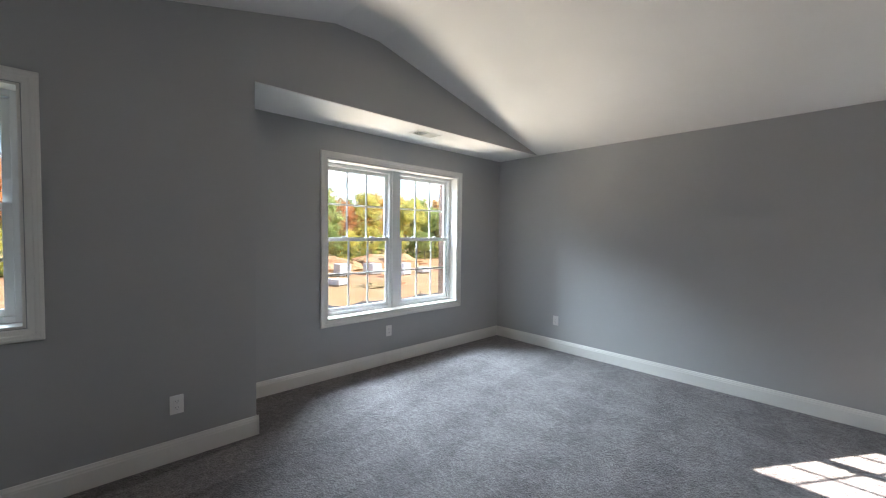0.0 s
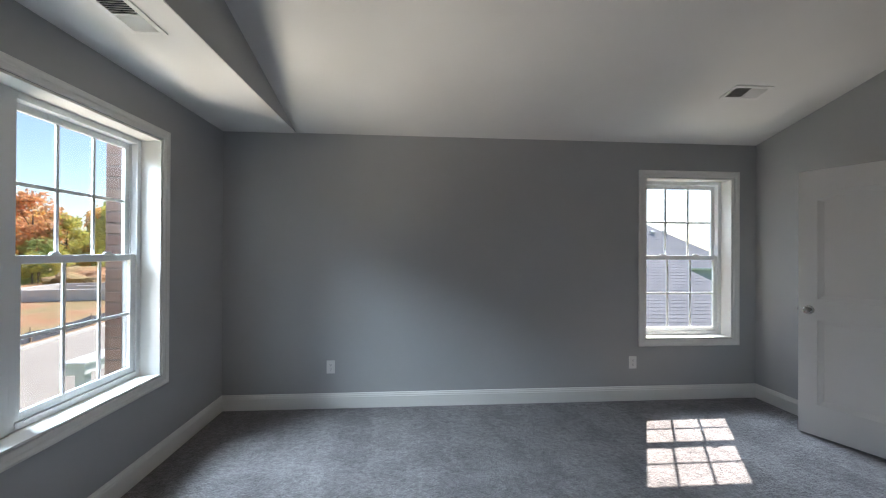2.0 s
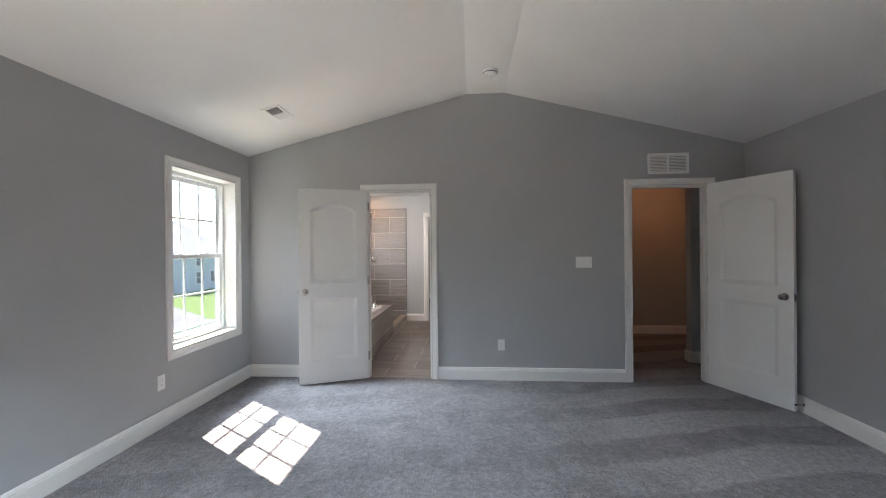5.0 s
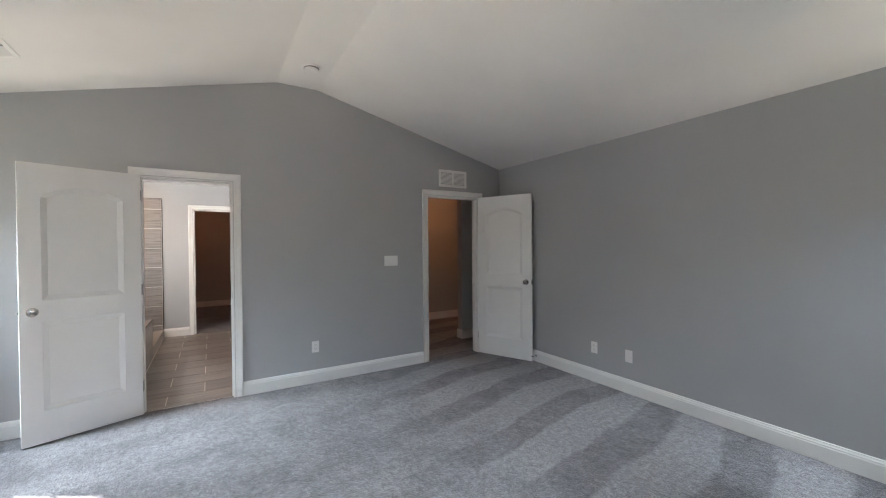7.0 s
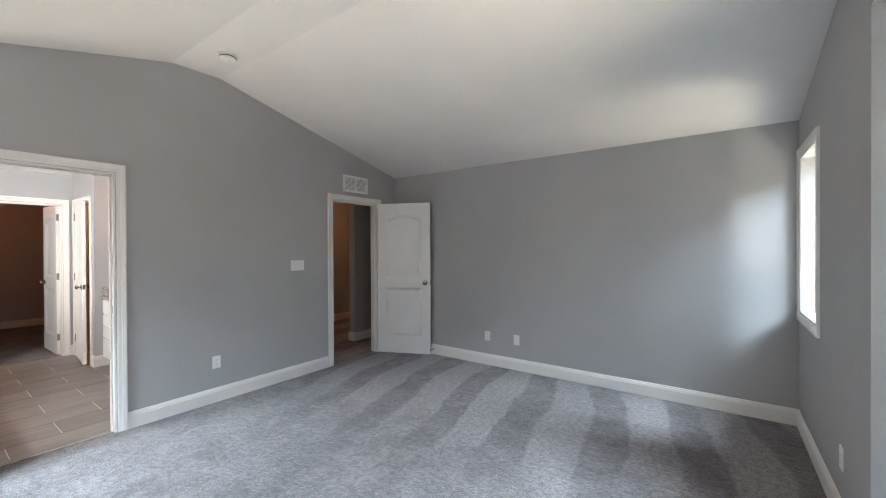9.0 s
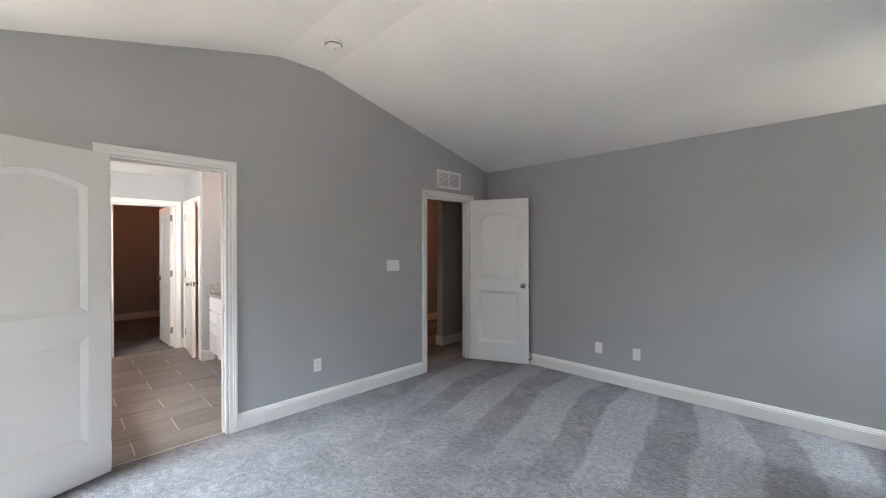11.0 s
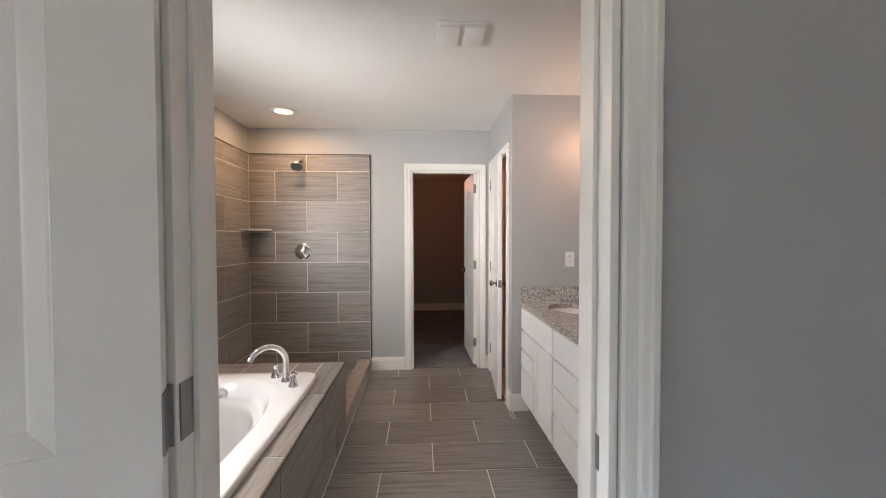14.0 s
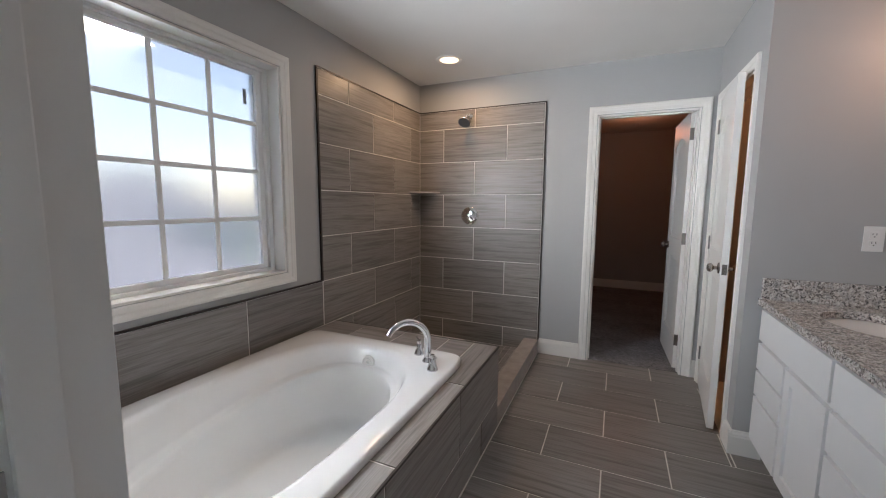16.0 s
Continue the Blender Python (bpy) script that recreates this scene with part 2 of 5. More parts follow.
def part(name, bm, material, parent, label="", kind=""):
    """One mesh object under a thing or a part; a bmesh is used up."""
    if isinstance(bm, bmesh.types.BMesh):
        bmesh.ops.recalc_face_normals(bm, faces=bm.faces[:])
        me = bpy.data.meshes.new(name)
        bm.to_mesh(me)
        bm.free()
        me.materials.append(material)
    else:
        me = bm
    ob = new(name, me)
    ob.parent = parent
    if label:
        ob["label"] = label
    if kind:
        ob["kind"] = kind
    return ob


def thing(name, m, label, category, group="", kind=""):
    ob = new(name)
    ob.empty_display_size = 0.1
    ob.matrix_world = m
    return tagged(ob, label, category, group, kind)


def solid(name, bm, material, label, category, kind="structure", group=""):
    return tagged(part(name, bm, material, None), label, category, group, kind)


def smooth(ob, angle=40):
    ob.data.polygons.foreach_set("use_smooth", [True] * len(ob.data.polygons))
    ob.data.set_sharp_from_angle(angle=radians(angle))
    return ob


def box(bm, x0, x1, y0, y1, z0, z1, bevel=0.0, m=None):
    vs = [bm.verts.new((x, y, z)) for x in (x0, x1) for y in (y0, y1) for z in (z0, z1)]
    fs = [bm.faces.new([vs[i] for i in q]) for q in ((0, 1, 3, 2), (4, 6, 7, 5), (0, 4, 5, 1), (2, 3, 7, 6), (0, 2, 6, 4), (1, 5, 7, 3))]
    if bevel:
        es = list({e for f in fs for e in f.edges})
        r = bmesh.ops.bevel(bm, geom=es, offset=bevel, segments=2, profile=0.6, affect='EDGES')
        vs = list({v for f in r["faces"] for v in f.verts} | {v for v in vs if v.is_valid})
    if m is not None:
        bmesh.ops.transform(bm, matrix=m, verts=[v for v in vs if v.is_valid])
    return bm


def boxes(*args, bevel=0.0):
    bm = bmesh.new()
    for a in args:
        box(bm, *a, bevel=bevel)
    return bm


def prism(bm, poly, axis, a, b):
    """Extrudes a polygon of (u, v) along an axis from a to b: axis x takes (y, z), y takes (x, z), z takes (x, y)."""
    def at(u, v, w):
        return {"x": (w, u, v), "y": (u, w, v), "z": (u, v, w)}[axis]
    lo, hi = [bm.verts.new(at(u, v, a)) for u, v in poly], [bm.verts.new(at(u, v, b)) for u, v in poly]
    bm.faces.new(lo[::-1]), bm.faces.new(hi)
    for i in range(len(poly)):
        j = (i + 1) % len(poly)
        bm.faces.new((lo[i], lo[j], hi[j], hi[i]))
    return bm


def lathe(bm, profile, segs=24, m=None):
    """Turns (radius, height) points round z."""
    rings, made = [], []
    for r, z in profile:
        if r < 1e-6:
            rings.append([bm.verts.new((0, 0, z))])
        else:
            rings.append([bm.verts.new((r * math.cos(2 * math.pi * i / segs), r * math.sin(2 * math.pi * i / segs), z)) for i in range(segs)])
        made += rings[-1]
    for a, b in zip(rings, rings[1:]):
        for i in range(segs):
            j = (i + 1) % segs
            q = [a[i % len(a)], a[j % len(a)], b[j % len(b)], b[i % len(b)]]
            q = list(dict.fromkeys(q))
            if len(q) > 2:
                bm.faces.new(q)
    if m is not None:
        bmesh.ops.transform(bm, matrix=m, verts=made)
    return bm


def tube(bm, pts, radii, segs=14, caps=True):
    """A round bar along points."""
    pts = [Vector(p) for p in pts]
    if not isinstance(radii, (list, tuple)):
        radii = [radii] * len(pts)
    rings, side = [], None
    for i, p in enumerate(pts):
        d = (pts[min(i + 1, len(pts) - 1)] - pts[max(i - 1, 0)]).normalized()
        if side is None:
            side = d.orthogonal().normalized()
        side = (side - d * side.dot(d)).normalized()
        up = d.cross(side)
        rings.append([bm.verts.new(p + radii[i] * (math.cos(a) * side + math.sin(a) * up)) for a in [2 * math.pi * s / segs for s in range(segs)]])
    for a, b in zip(rings, rings[1:]):
        for i in range(segs):
            j = (i + 1) % segs
            bm.faces.new((a[i], a[j], b[j], b[i]))
    if caps:
        bm.faces.new(rings[0][::-1]), bm.faces.new(rings[-1])
    return bm


def skin(bm, loops, close_last=False):
    """Joins vertex loops of equal length with quads."""
    n = len(loops[0])
    for a, b in zip(loops, loops[1:]):
        for i in range(n):
            j = (i + 1) % n
            bm.faces.new((a[i], a[j], b[j], b[i]))
    if close_last:
        bm.faces.new(loops[-1])
    return bm


CASING = [(0.004, 0.0), (0.004, 0.008), (0.010, 0.011), (0.030, 0.012), (0.036, 0.016), (0.046, 0.017), (0.052, 0.019), (0.062, 0.018), (0.066, 0.014), (0.066, 0.0)]


def casing(bm, u0, u1, z0, z1, four):
    """Mitred moulding round an opening on the plane y=0, proud towards +y."""
    cols = []
    if four:
        for su, sz, u, z in ((-1, -1, u0, z0), (-1, 1, u0, z1), (1, 1, u1, z1), (1, -1, u1, z0)):
            cols.append([bm.verts.new((u + su * o, d, z + sz * o)) for o, d in CASING])
        cols.append(cols[0])
    else:
        cols.append([bm.verts.new((u0 - o, d, z0)) for o, d in CASING])
        cols.append([bm.verts.new((u0 - o, d, z1 + o)) for o, d in CASING])
        cols.append([bm.verts.new((u1 + o, d, z1 + o)) for o, d in CASING])
        cols.append([bm.verts.new((u1 + o, d, z0)) for o, d in CASING])
    for a, b in zip(cols, cols[1:]):
        for i in range(len(CASING) - 1):
            bm.faces.new((a[i], a[i + 1], b[i + 1], b[i]))
    return bm


BASE = [(0, 0.0), (0.015, 0.0), (0.015, 0.098), (0.012, 0.104), (0.012, 0.112), (0.008, 0.120), (0.006, 0.131), (0, 0.133)]


def baseboard(x0, y0, x1, y1, trim0=0.0, trim1=0.0):
    """A skirting run along a wall whose room lies to the left of the way from the first to the second end."""
    d = Vector((x1 - x0, y1 - y0))
    length = d.length
    bm = bmesh.new()
    prism(bm, BASE, "x", -trim0, length + trim1)
    ob = solid("baseboard", bm, TRIM, "white painted skirting board along a grey wall", "baseboard")
    ob.matrix_world = pose(x0, y0, 0, 0, 0, math.degrees(math.atan2(d.y, d.x)))
    return ob


def wall(name, label, axis, a, b, u0, u1, z0, z1, openings=(), extra=None, material=None):
    """A wall from a to b across its axis, cut by openings (u0, u1, z0, z1)."""
    bm = bmesh.new()
    us = sorted({u0, u1, *[o[0] for o in openings], *[o[1] for o in openings]})
    for s, e in zip(us, us[1:]):
        holes = sorted((o[2], o[3]) for o in openings if o[0] <= s + 1e-6 and o[1] >= e - 1e-6)
        z = z0
        for h0, h1 in holes + [(z1, z1)]:
            if h0 > z + 1e-6:
                box(bm, *((a, b, s, e) if axis == "x" else (s, e, a, b)), z, h0)
            z = h1
    if extra:
        prism(bm, extra, axis, a, b)
    bmesh.ops.remove_doubles(bm, verts=bm.verts[:], dist=1e-5)
    bm.verts.index_update()
    seen = {}
    for f in bm.faces[:]:
        seen.setdefault(tuple(sorted(v.index for v in f.verts)), []).append(f)
    bmesh.ops.delete(bm, geom=[f for fs in seen.values() if len(fs) > 1 for f in fs], context='FACES')
    return solid(name, bm, material or WALL, label, "wall")


# ---- the rooms ----
E, N, S, W, BAY = 1.725, 4.887, -0.348, -2.63, -3.25
EB = E + 0.115            # bathroom face of the shared wall
NX = N + 0.24             # outer face of the outside walls
H = 2.44
XB, YV, XV, YC = 5.065, 1.814, 4.060, 2.475   # bathroom: east wall, vanity wall, vanity end wall, small-room wall
RN, RS, RZ = 2.462, 2.062, 3.045      # ridge strip: its two edges and height
GABLE = [(S, H), (N, H), (RN, RZ), (RS, RZ)]
BD = (2.852, 3.557)       # bathroom door opening
HD = (0.010, 0.775)       # hall door opening
CD = (2.578, 3.278)       # closet door opening
WD = (4.238, 4.945)       # small-room door opening
DOORH = 2.035
NW = (0.602, 1.482, 0.574, 2.112)
DW = (2.302, 4.062, 0.572, 2.126)
W1 = (-0.268, 0.385, 0.921, 2.130)
BW = (2.386, 3.344, 0.913, 2.085)

floor_bed = solid("floor", boxes((BAY - 0.24, E, S - 0.1, NX, -0.25, 0.0)), CARPET, "grey cut-pile carpet with vacuum sweeps", "floor")
solid("floor_hall", boxes((E, 4.3, -2.6, YV - 0.115, -0.25, -0.002)), CARPET, "grey cut-pile carpet in the hallway", "floor")
solid("floor_closet", boxes((XB + 0.03, 8.6, 0.9, NX, -0.25, 0.004)), CARPET, "grey cut-pile carpet in the closet", "floor")

wall("wall_north", "grey painted wall with a window", "y", N, NX, BAY - 0.24, 8.6, -0.25, H, [NW, BW])
wall("wall_east", "grey gable wall with two doorways", "x", E, EB, S - 0.1, N, -0.25, H,
     [(BD[0], BD[1], -0.25, DOORH), (HD[0], HD[1], -0.25, DOORH)], GABLE)
wall("wall_south", "long plain grey painted wall", "y", S - 0.115, S, W - 0.24, E, -0.25, H)
wall("wall_west", "grey gable wall beside and above the window bay", "x", W - 0.24, W, S, 1.470, -0.25, H, [W1], GABLE)
wall("wall_bay", "grey bay wall with a double window", "x", BAY - 0.24, BAY, 1.310, N, -0.25, H, [DW])
wall("wall_bay_return", "short grey side wall of the window bay", "y", 1.310, 1.470, BAY, W - 0.24, -0.25, H)
solid("ceiling_bay", boxes((BAY - 0.24, W - 0.24, 1.310, N, H, H + 0.1), (BAY - 0.002, W - 0.002, 1.472, N - 0.002, H - 0.004, H + 0.05)), CEIL, "flat white painted ceiling over the bay", "ceiling")
prism_bm = prism(bmesh.new(), [(S - 0.115, H), (S, H), (RS, RZ), (RN, RZ), (N, H), (NX, H), (NX, H + 0.1), (RN, RZ + 0.12), (RS, RZ + 0.12), (S - 0.115, H + 0.1)], "x", W + 0.0, E)
solid("ceiling", prism_bm, CEIL, "white vaulted ceiling with a flat ridge strip", "ceiling")

# bathroom, hall and closet shell
solid("bathroom_subfloor", boxes((E, XB + 0.03, YV, N, -0.25, -0.0025)), GROUT, "pale grout bed under the floor tiles", "floor")
wall("wall_bath_east", "grey bathroom wall with the closet doorway", "x", XB, XB + 0.115, 0.9, N, -0.25, H, [(CD[0], CD[1], -0.25, DOORH)])
wall("wall_small_room", "grey wall with a narrow doorway", "y", YC - 0.115, YC, XV, XB, -0.25, H, [(WD[0], WD[1], -0.25, DOORH)])
wall("wall_vanity_end", "grey wall at the end of the vanity", "x", XV, XV + 0.115, 0.9, YC - 0.115, -0.25, H)
wall("wall_vanity", "grey wall behind the vanity", "y", YV - 0.115, YV, EB, XV, -0.25, H)
solid("ceiling_bath", boxes((EB, 8.6, -2.6, N, H, H + 0.1)), CEIL, "flat white painted ceiling", "ceiling")
wall("wall_hall_end", "hallway end wall lit by a warm lamp", "x", 4.05, 4.165, -2.6, 0.9, -0.25, H)
wall("wall_hall_stub", "grey wall stub in the hallway", "x", 2.45, 2.565, -2.6, -0.215, -0.25, H)
wall("wall_hall_south", "plain hallway wall", "y", -2.715, -2.6, E, 4.3, -0.25, H)
wall("wall_hall_west", "plain hallway wall", "x", E, EB, -2.6, S - 0.1, -0.25, H)
wall("wall_hall_north", "plain hallway wall", "y", 0.9, 1.015, EB, 8.6, -0.25, H)
wall("wall_closet_end", "plain closet wall", "x", 8.35, 8.465, 1.015, N, -0.25, H)
solid("floor_small_room", boxes((XV + 0.115, XB, 1.015, YC - 0.115, -0.25, -0.004)), TILE, "grey tile floor of the small room", "floor")

# skirting
T = 0.015
baseboard(E, N, BAY, N)                              # north
baseboard(BAY, N, BAY, 1.470)
baseboard(BAY, 1.470, W, 1.470, 0, T)
baseboard(W, 1.470, W, S, T, 0)
baseboard(W, S, E, S)
baseboard(E, S, E, HD[0] - 0.066)
baseboard(E, HD[1] + 0.066, E, BD[0] - 0.066)
baseboard(E, BD[1] + 0.066, E, N)
baseboard(XB, CD[1] + 0.066, XB, 3.685)
baseboard(XB, YC, XB, CD[0] - 0.066)
baseboard(XV, YC, WD[0] - 0.066, YC, T - 0.003, 0)
baseboard(XV, 2.345, XV, YC, 0, T + 0.002)
baseboard(4.05, -2.6, 4.05, 0.9)
baseboard(2.45, -2.6, 2.45, -0.215, 0, T)
baseboard(2.45, -0.215, 2.565, -0.215, T, T)
baseboard(8.35, 1.015, 8.35, N)

# ---- windows ----


def sky_lamp(name, centre, width, inward, watts, up, spread):
    """Daylight at a window: the sky beyond its head (up) or the sunlit ground below its sill, just outside the wall."""
    ob = new(name, bpy.data.lights.new(name, 'AREA'))
    ob.data.shape, ob.data.size, ob.data.size_y = 'RECTANGLE', width, 1.3
    ob.data.energy, ob.data.color = watts, (0.66, 0.84, 1.0) if up else (1.0, 0.91, 0.76)
    ob.data.spread = radians(spread)
    s = 1 if up else -1
    out = -Vector(inward)
    rise, lean = radians(44), radians(66)
    slope = out * math.cos(rise) + Vector((0, 0, s * math.sin(rise)))
    c = Vector(centre) + out * 0.10 + slope * 1.7
    ob.matrix_world = look(c, c + Vector(inward) * math.sin(lean) - Vector((0, 0, s * math.cos(lean))))
    return ob


def sash(parent, name, u0, u1, z0, z1, y, cols, rows, pane_mat, stile=0.038, rail=0.045, bar=0.018):
    """A glazed sash with flat bars; y is its middle, 24 mm deep."""
    bm = bmesh.new()
    a, b = y - 0.012, y + 0.012
    for q in ((u0, u0 + stile, a, b, z0, z1), (u1 - stile, u1, a, b, z0, z1), (u0 + stile, u1 - stile, a, b, z0, z0 + rail), (u0 + stile, u1 - stile, a, b, z1 - rail, z1)):
        box(bm, *q, bevel=0.003)
    s = part(name, bm, VINYL, parent)
    gu0, gu1, gz0, gz1 = u0 + stile, u1 - stile, z0 + rail, z1 - rail
    for i in range(1, cols):
        u = gu0 + (gu1 - gu0) * i / cols
        part("glazing_bar", boxes((u - bar / 2, u + bar / 2, y - 0.005, y + 0.005, gz0, gz1), bevel=0.0015), VINYL, s)
    for i in range(1, rows):
        z = gz0 + (gz1 - gz0) * i / rows
        part("glazing_bar", boxes((gu0, gu1, y - 0.0045, y + 0.0045, z - bar / 2, z + bar / 2), bevel=0.0015), VINYL, s)
    p = part("pane", boxes((gu0, gu1, y - 0.011, y - 0.007, gz0, gz1)), pane_mat, s)
    p.visible_shadow = pane_mat is FROST
    return s


def window_unit(parent, u0, u1, z0, z1):
    """A double-hung unit in its vinyl frame."""
    f = 0.034
    bm = bmesh.new()
    for q in ((u0, u0 + f, -0.20, -0.12, z0, z1), (u1 - f, u1, -0.20, -0.12, z0, z1), (u0 + f, u1 - f, -0.20, -0.12, z0, z0 + f), (u0 + f, u1 - f, -0.20, -0.12, z1 - f, z1)):
        box(bm, *q, bevel=0.003)
    for x in (u0 + f, u1 - f - 0.008):
        box(bm, x, x + 0.008, -0.163, -0.157, z0 + f, z1 - f)
    part("window_frame", bm, VINYL, parent)
    mid = (z0 + z1) / 2 + 0.004
    sash(parent, "upper_sash", u0 + f, u1 - f, mid - 0.02, z1 - f, -0.180, 3, 2, GLASS, rail=0.036)
    low = sash(parent, "lower_sash", u0 + f, u1 - f, z0 + f, mid + 0.02, -0.144, 3, 2, GLASS, rail=0.040)
    for u in (u0 + (u1 - u0) * 0.3, u0 + (u1 - u0) * 0.7):
        part("sash_lock", boxes((u - 0.028, u + 0.028, -0.149, -0.133, mid + 0.02, mid + 0.029), (u - 0.008, u + 0.026, -0.145, -0.125, mid + 0.029, mid + 0.036), bevel=0.002), VINYL, low)


def window(name, label, m, w, z0, z1, units=1, fixed=False):
    """A cased window; local x runs along the wall, y into the room, the opening centred on x=0."""
    th = thing(name, m, label, "window", kind="structure")
    part("casing", casing(bmesh.new(), -w / 2, w / 2, z0, z1, True), TRIM, th)
    t = 0.012
    bm = bmesh.new()
    for q in ((-w / 2, -w / 2 + t, -0.225, 0.004, z0, z1), (w / 2 - t, w / 2, -0.225, 0.004, z0, z1), (-w / 2 + t, w / 2 - t, -0.225, 0.004, z1 - t, z1), (-w / 2 + t, w / 2 - t, -0.225, 0.006, z0, z0 + t)):
        box(bm, *q, bevel=0.0015)
    part("jamb_liner", bm, TRIM, th)
    u0, u1, b0, b1 = -w / 2 + t, w / 2 - t, z0 + t, z1 - t
    if fixed:
        f = 0.030
        bm = bmesh.new()
        for q in ((u0, u0 + f, -0.155, -0.078, b0, b1), (u1 - f, u1, -0.155, -0.078, b0, b1), (u0 + f, u1 - f, -0.155, -0.078, b0, b0 + f * 0.6), (u0 + f, u1 - f, -0.155, -0.078, b1 - f * 0.6, b1)):
            box(bm, *q, bevel=0.003)
        part("window_frame", bm, VINYL, th)
        s = sash(th, "fixed_sash", u0 + f, u1 - f, b0 + f * 0.6, b1 - f * 0.6, -0.110, 3, 4, FROST, stile=0.034, rail=0.026, bar=0.022)
        part("sticker", boxes((-w / 2 + 0.125, -w / 2 + 0.145, -0.1165, -0.1155, b1 - 0.21, b1 - 0.13)), GREYTAG, s, "small grey label stuck on the pane")
    else:
        mull = 0.075
        uw = (u1 - u0 - mull * (units - 1)) / units
        for i in range(units):
            a = u0 + i * (uw + mull)
            window_unit(th, a, a + uw, b0, b1)
            if i:
                part("mullion", boxes((a - mull, a, -0.205, -0.11, b0, b1), bevel=0.003), VINYL, th)
    return th


GREYTAG = Mat("grey_sticker", (0.25, 0.25, 0.26), 0.6).m


def mid(o):
    return (o[0] + o[1]) / 2


window("window_1", "tall white double-hung window with grid bars", pose(mid(NW), N, 0, 0, 0, 180), NW[1] - NW[0], NW[2], NW[3])
window("window_2", "wide white twin double-hung window with grid bars", pose(BAY, mid(DW), 0, 0, 0, -90), DW[1] - DW[0], DW[2], DW[3], 2)
window("window_3", "short white double-hung window in the corner", pose(W, mid(W1), 0, 0, 0, -90), W1[1] - W1[0], W1[2], W1[3])
window("window_4", "frosted picture window with white grid bars", pose(mid(BW), N, 0, 0, 0, 180), BW[1] - BW[0], BW[2], BW[3], fixed=True)
for o, at, inward, share, spread, low in ((NW, (mid(NW), NX), (0, -1, 0), 0.7, 95, 0.10), (DW, (BAY - 0.24, mid(DW)), (1, 0, 0), 1.7, 106, 0.19), (W1, (W - 0.24, mid(W1)), (1, 0, 0), 0.50, 150, 0.15)):
    sky_lamp("sky_at_window", (*at, o[3]), o[1] - o[0] - 0.05, inward, LAMP * share, True, spread)
    sky_lamp("ground_light_at_window", (*at, o[2]), o[1] - o[0] - 0.05, inward, LAMP * share * low, False, spread)
# the sunlight that the frosted pane spreads into the bathroom: strips under its head and along one jamb
for at, aim, watts, wide, high, spread in (((mid(BW), N + 0.040, BW[3] - 0.055), (-0.96, -1.83, -1.90), 1.25, 0.86, 0.06, 84), ((BW[0] + 0.055, N + 0.040, 1.50), (0.70, -0.66, 0.08), 1.75, 0.06, 1.00, 84)):
    strip = new("frosted_window_light", bpy.data.lights.new("frosted_window_light", 'AREA'))
    strip.data.shape, strip.data.size, strip.data.size_y = 'RECTANGLE', wide, high
    strip.data.energy, strip.data.color, strip.data.spread = watts, (0.95, 0.97, 1.0), radians(spread)
    strip.matrix_world = look(at, Vector(at) + Vector(aim))

# ---- doors ----


def outline(hw, z0, z1, rise, d, n=14):
    """A panel's outline, inset by d, with an arched head when rise > 0."""
    a = hw - d
    pts = [(-a, z0 + d), (a, z0 + d)]
    for i in range(n + 1):
        x = a - 2 * a * i / n
        pts.append((x, z1 - d - rise * (x / hw) ** 2 * 0.98))
    return pts


def leaf_face(bm, w, h, y, s, panels):
    """One moulded face of a door leaf; s is +1 or -1, the side it looks to."""
    edges = []

    def ring(pts, yy):
        vs = [bm.verts.new((x, yy, z)) for x, z in pts]
        return vs
    outer = ring([(0, 0), (w, 0), (w, h), (0, h)], y)
    for i in range(4):
        edges.append(bm.edges.new((outer[i], outer[(i + 1) % 4])))
    for hw, z0, z1, rise in panels:
        loops = []
        for d, dep in ((0, 0), (0.002, 0.0035), (0.006, 0.0045), (0.030, 0.0135), (0.034, 0.0155), (0.040, 0.0155)):
            loops.append(ring([(x + w / 2, z) for x, z in outline(hw, z0, z1, rise, d)], y - s * dep))
        for i in range(len(loops[0])):
            j = (i + 1) % len(loops[0])
            edges.append(bm.edges.new((loops[0][i], loops[0][j])))
        skin(bm, loops, True)
    bmesh.ops.triangle_fill(bm, edges=edges, use_beauty=True)
    return outer


KNOB = [(0.0, 0.062), (0.012, 0.061), (0.021, 0.056), (0.026, 0.047), (0.026, 0.040), (0.020, 0.032), (0.011, 0.027), (0.010, 0.012), (0.020, 0.009), (0.031, 0.007), (0.033, 0.0)]


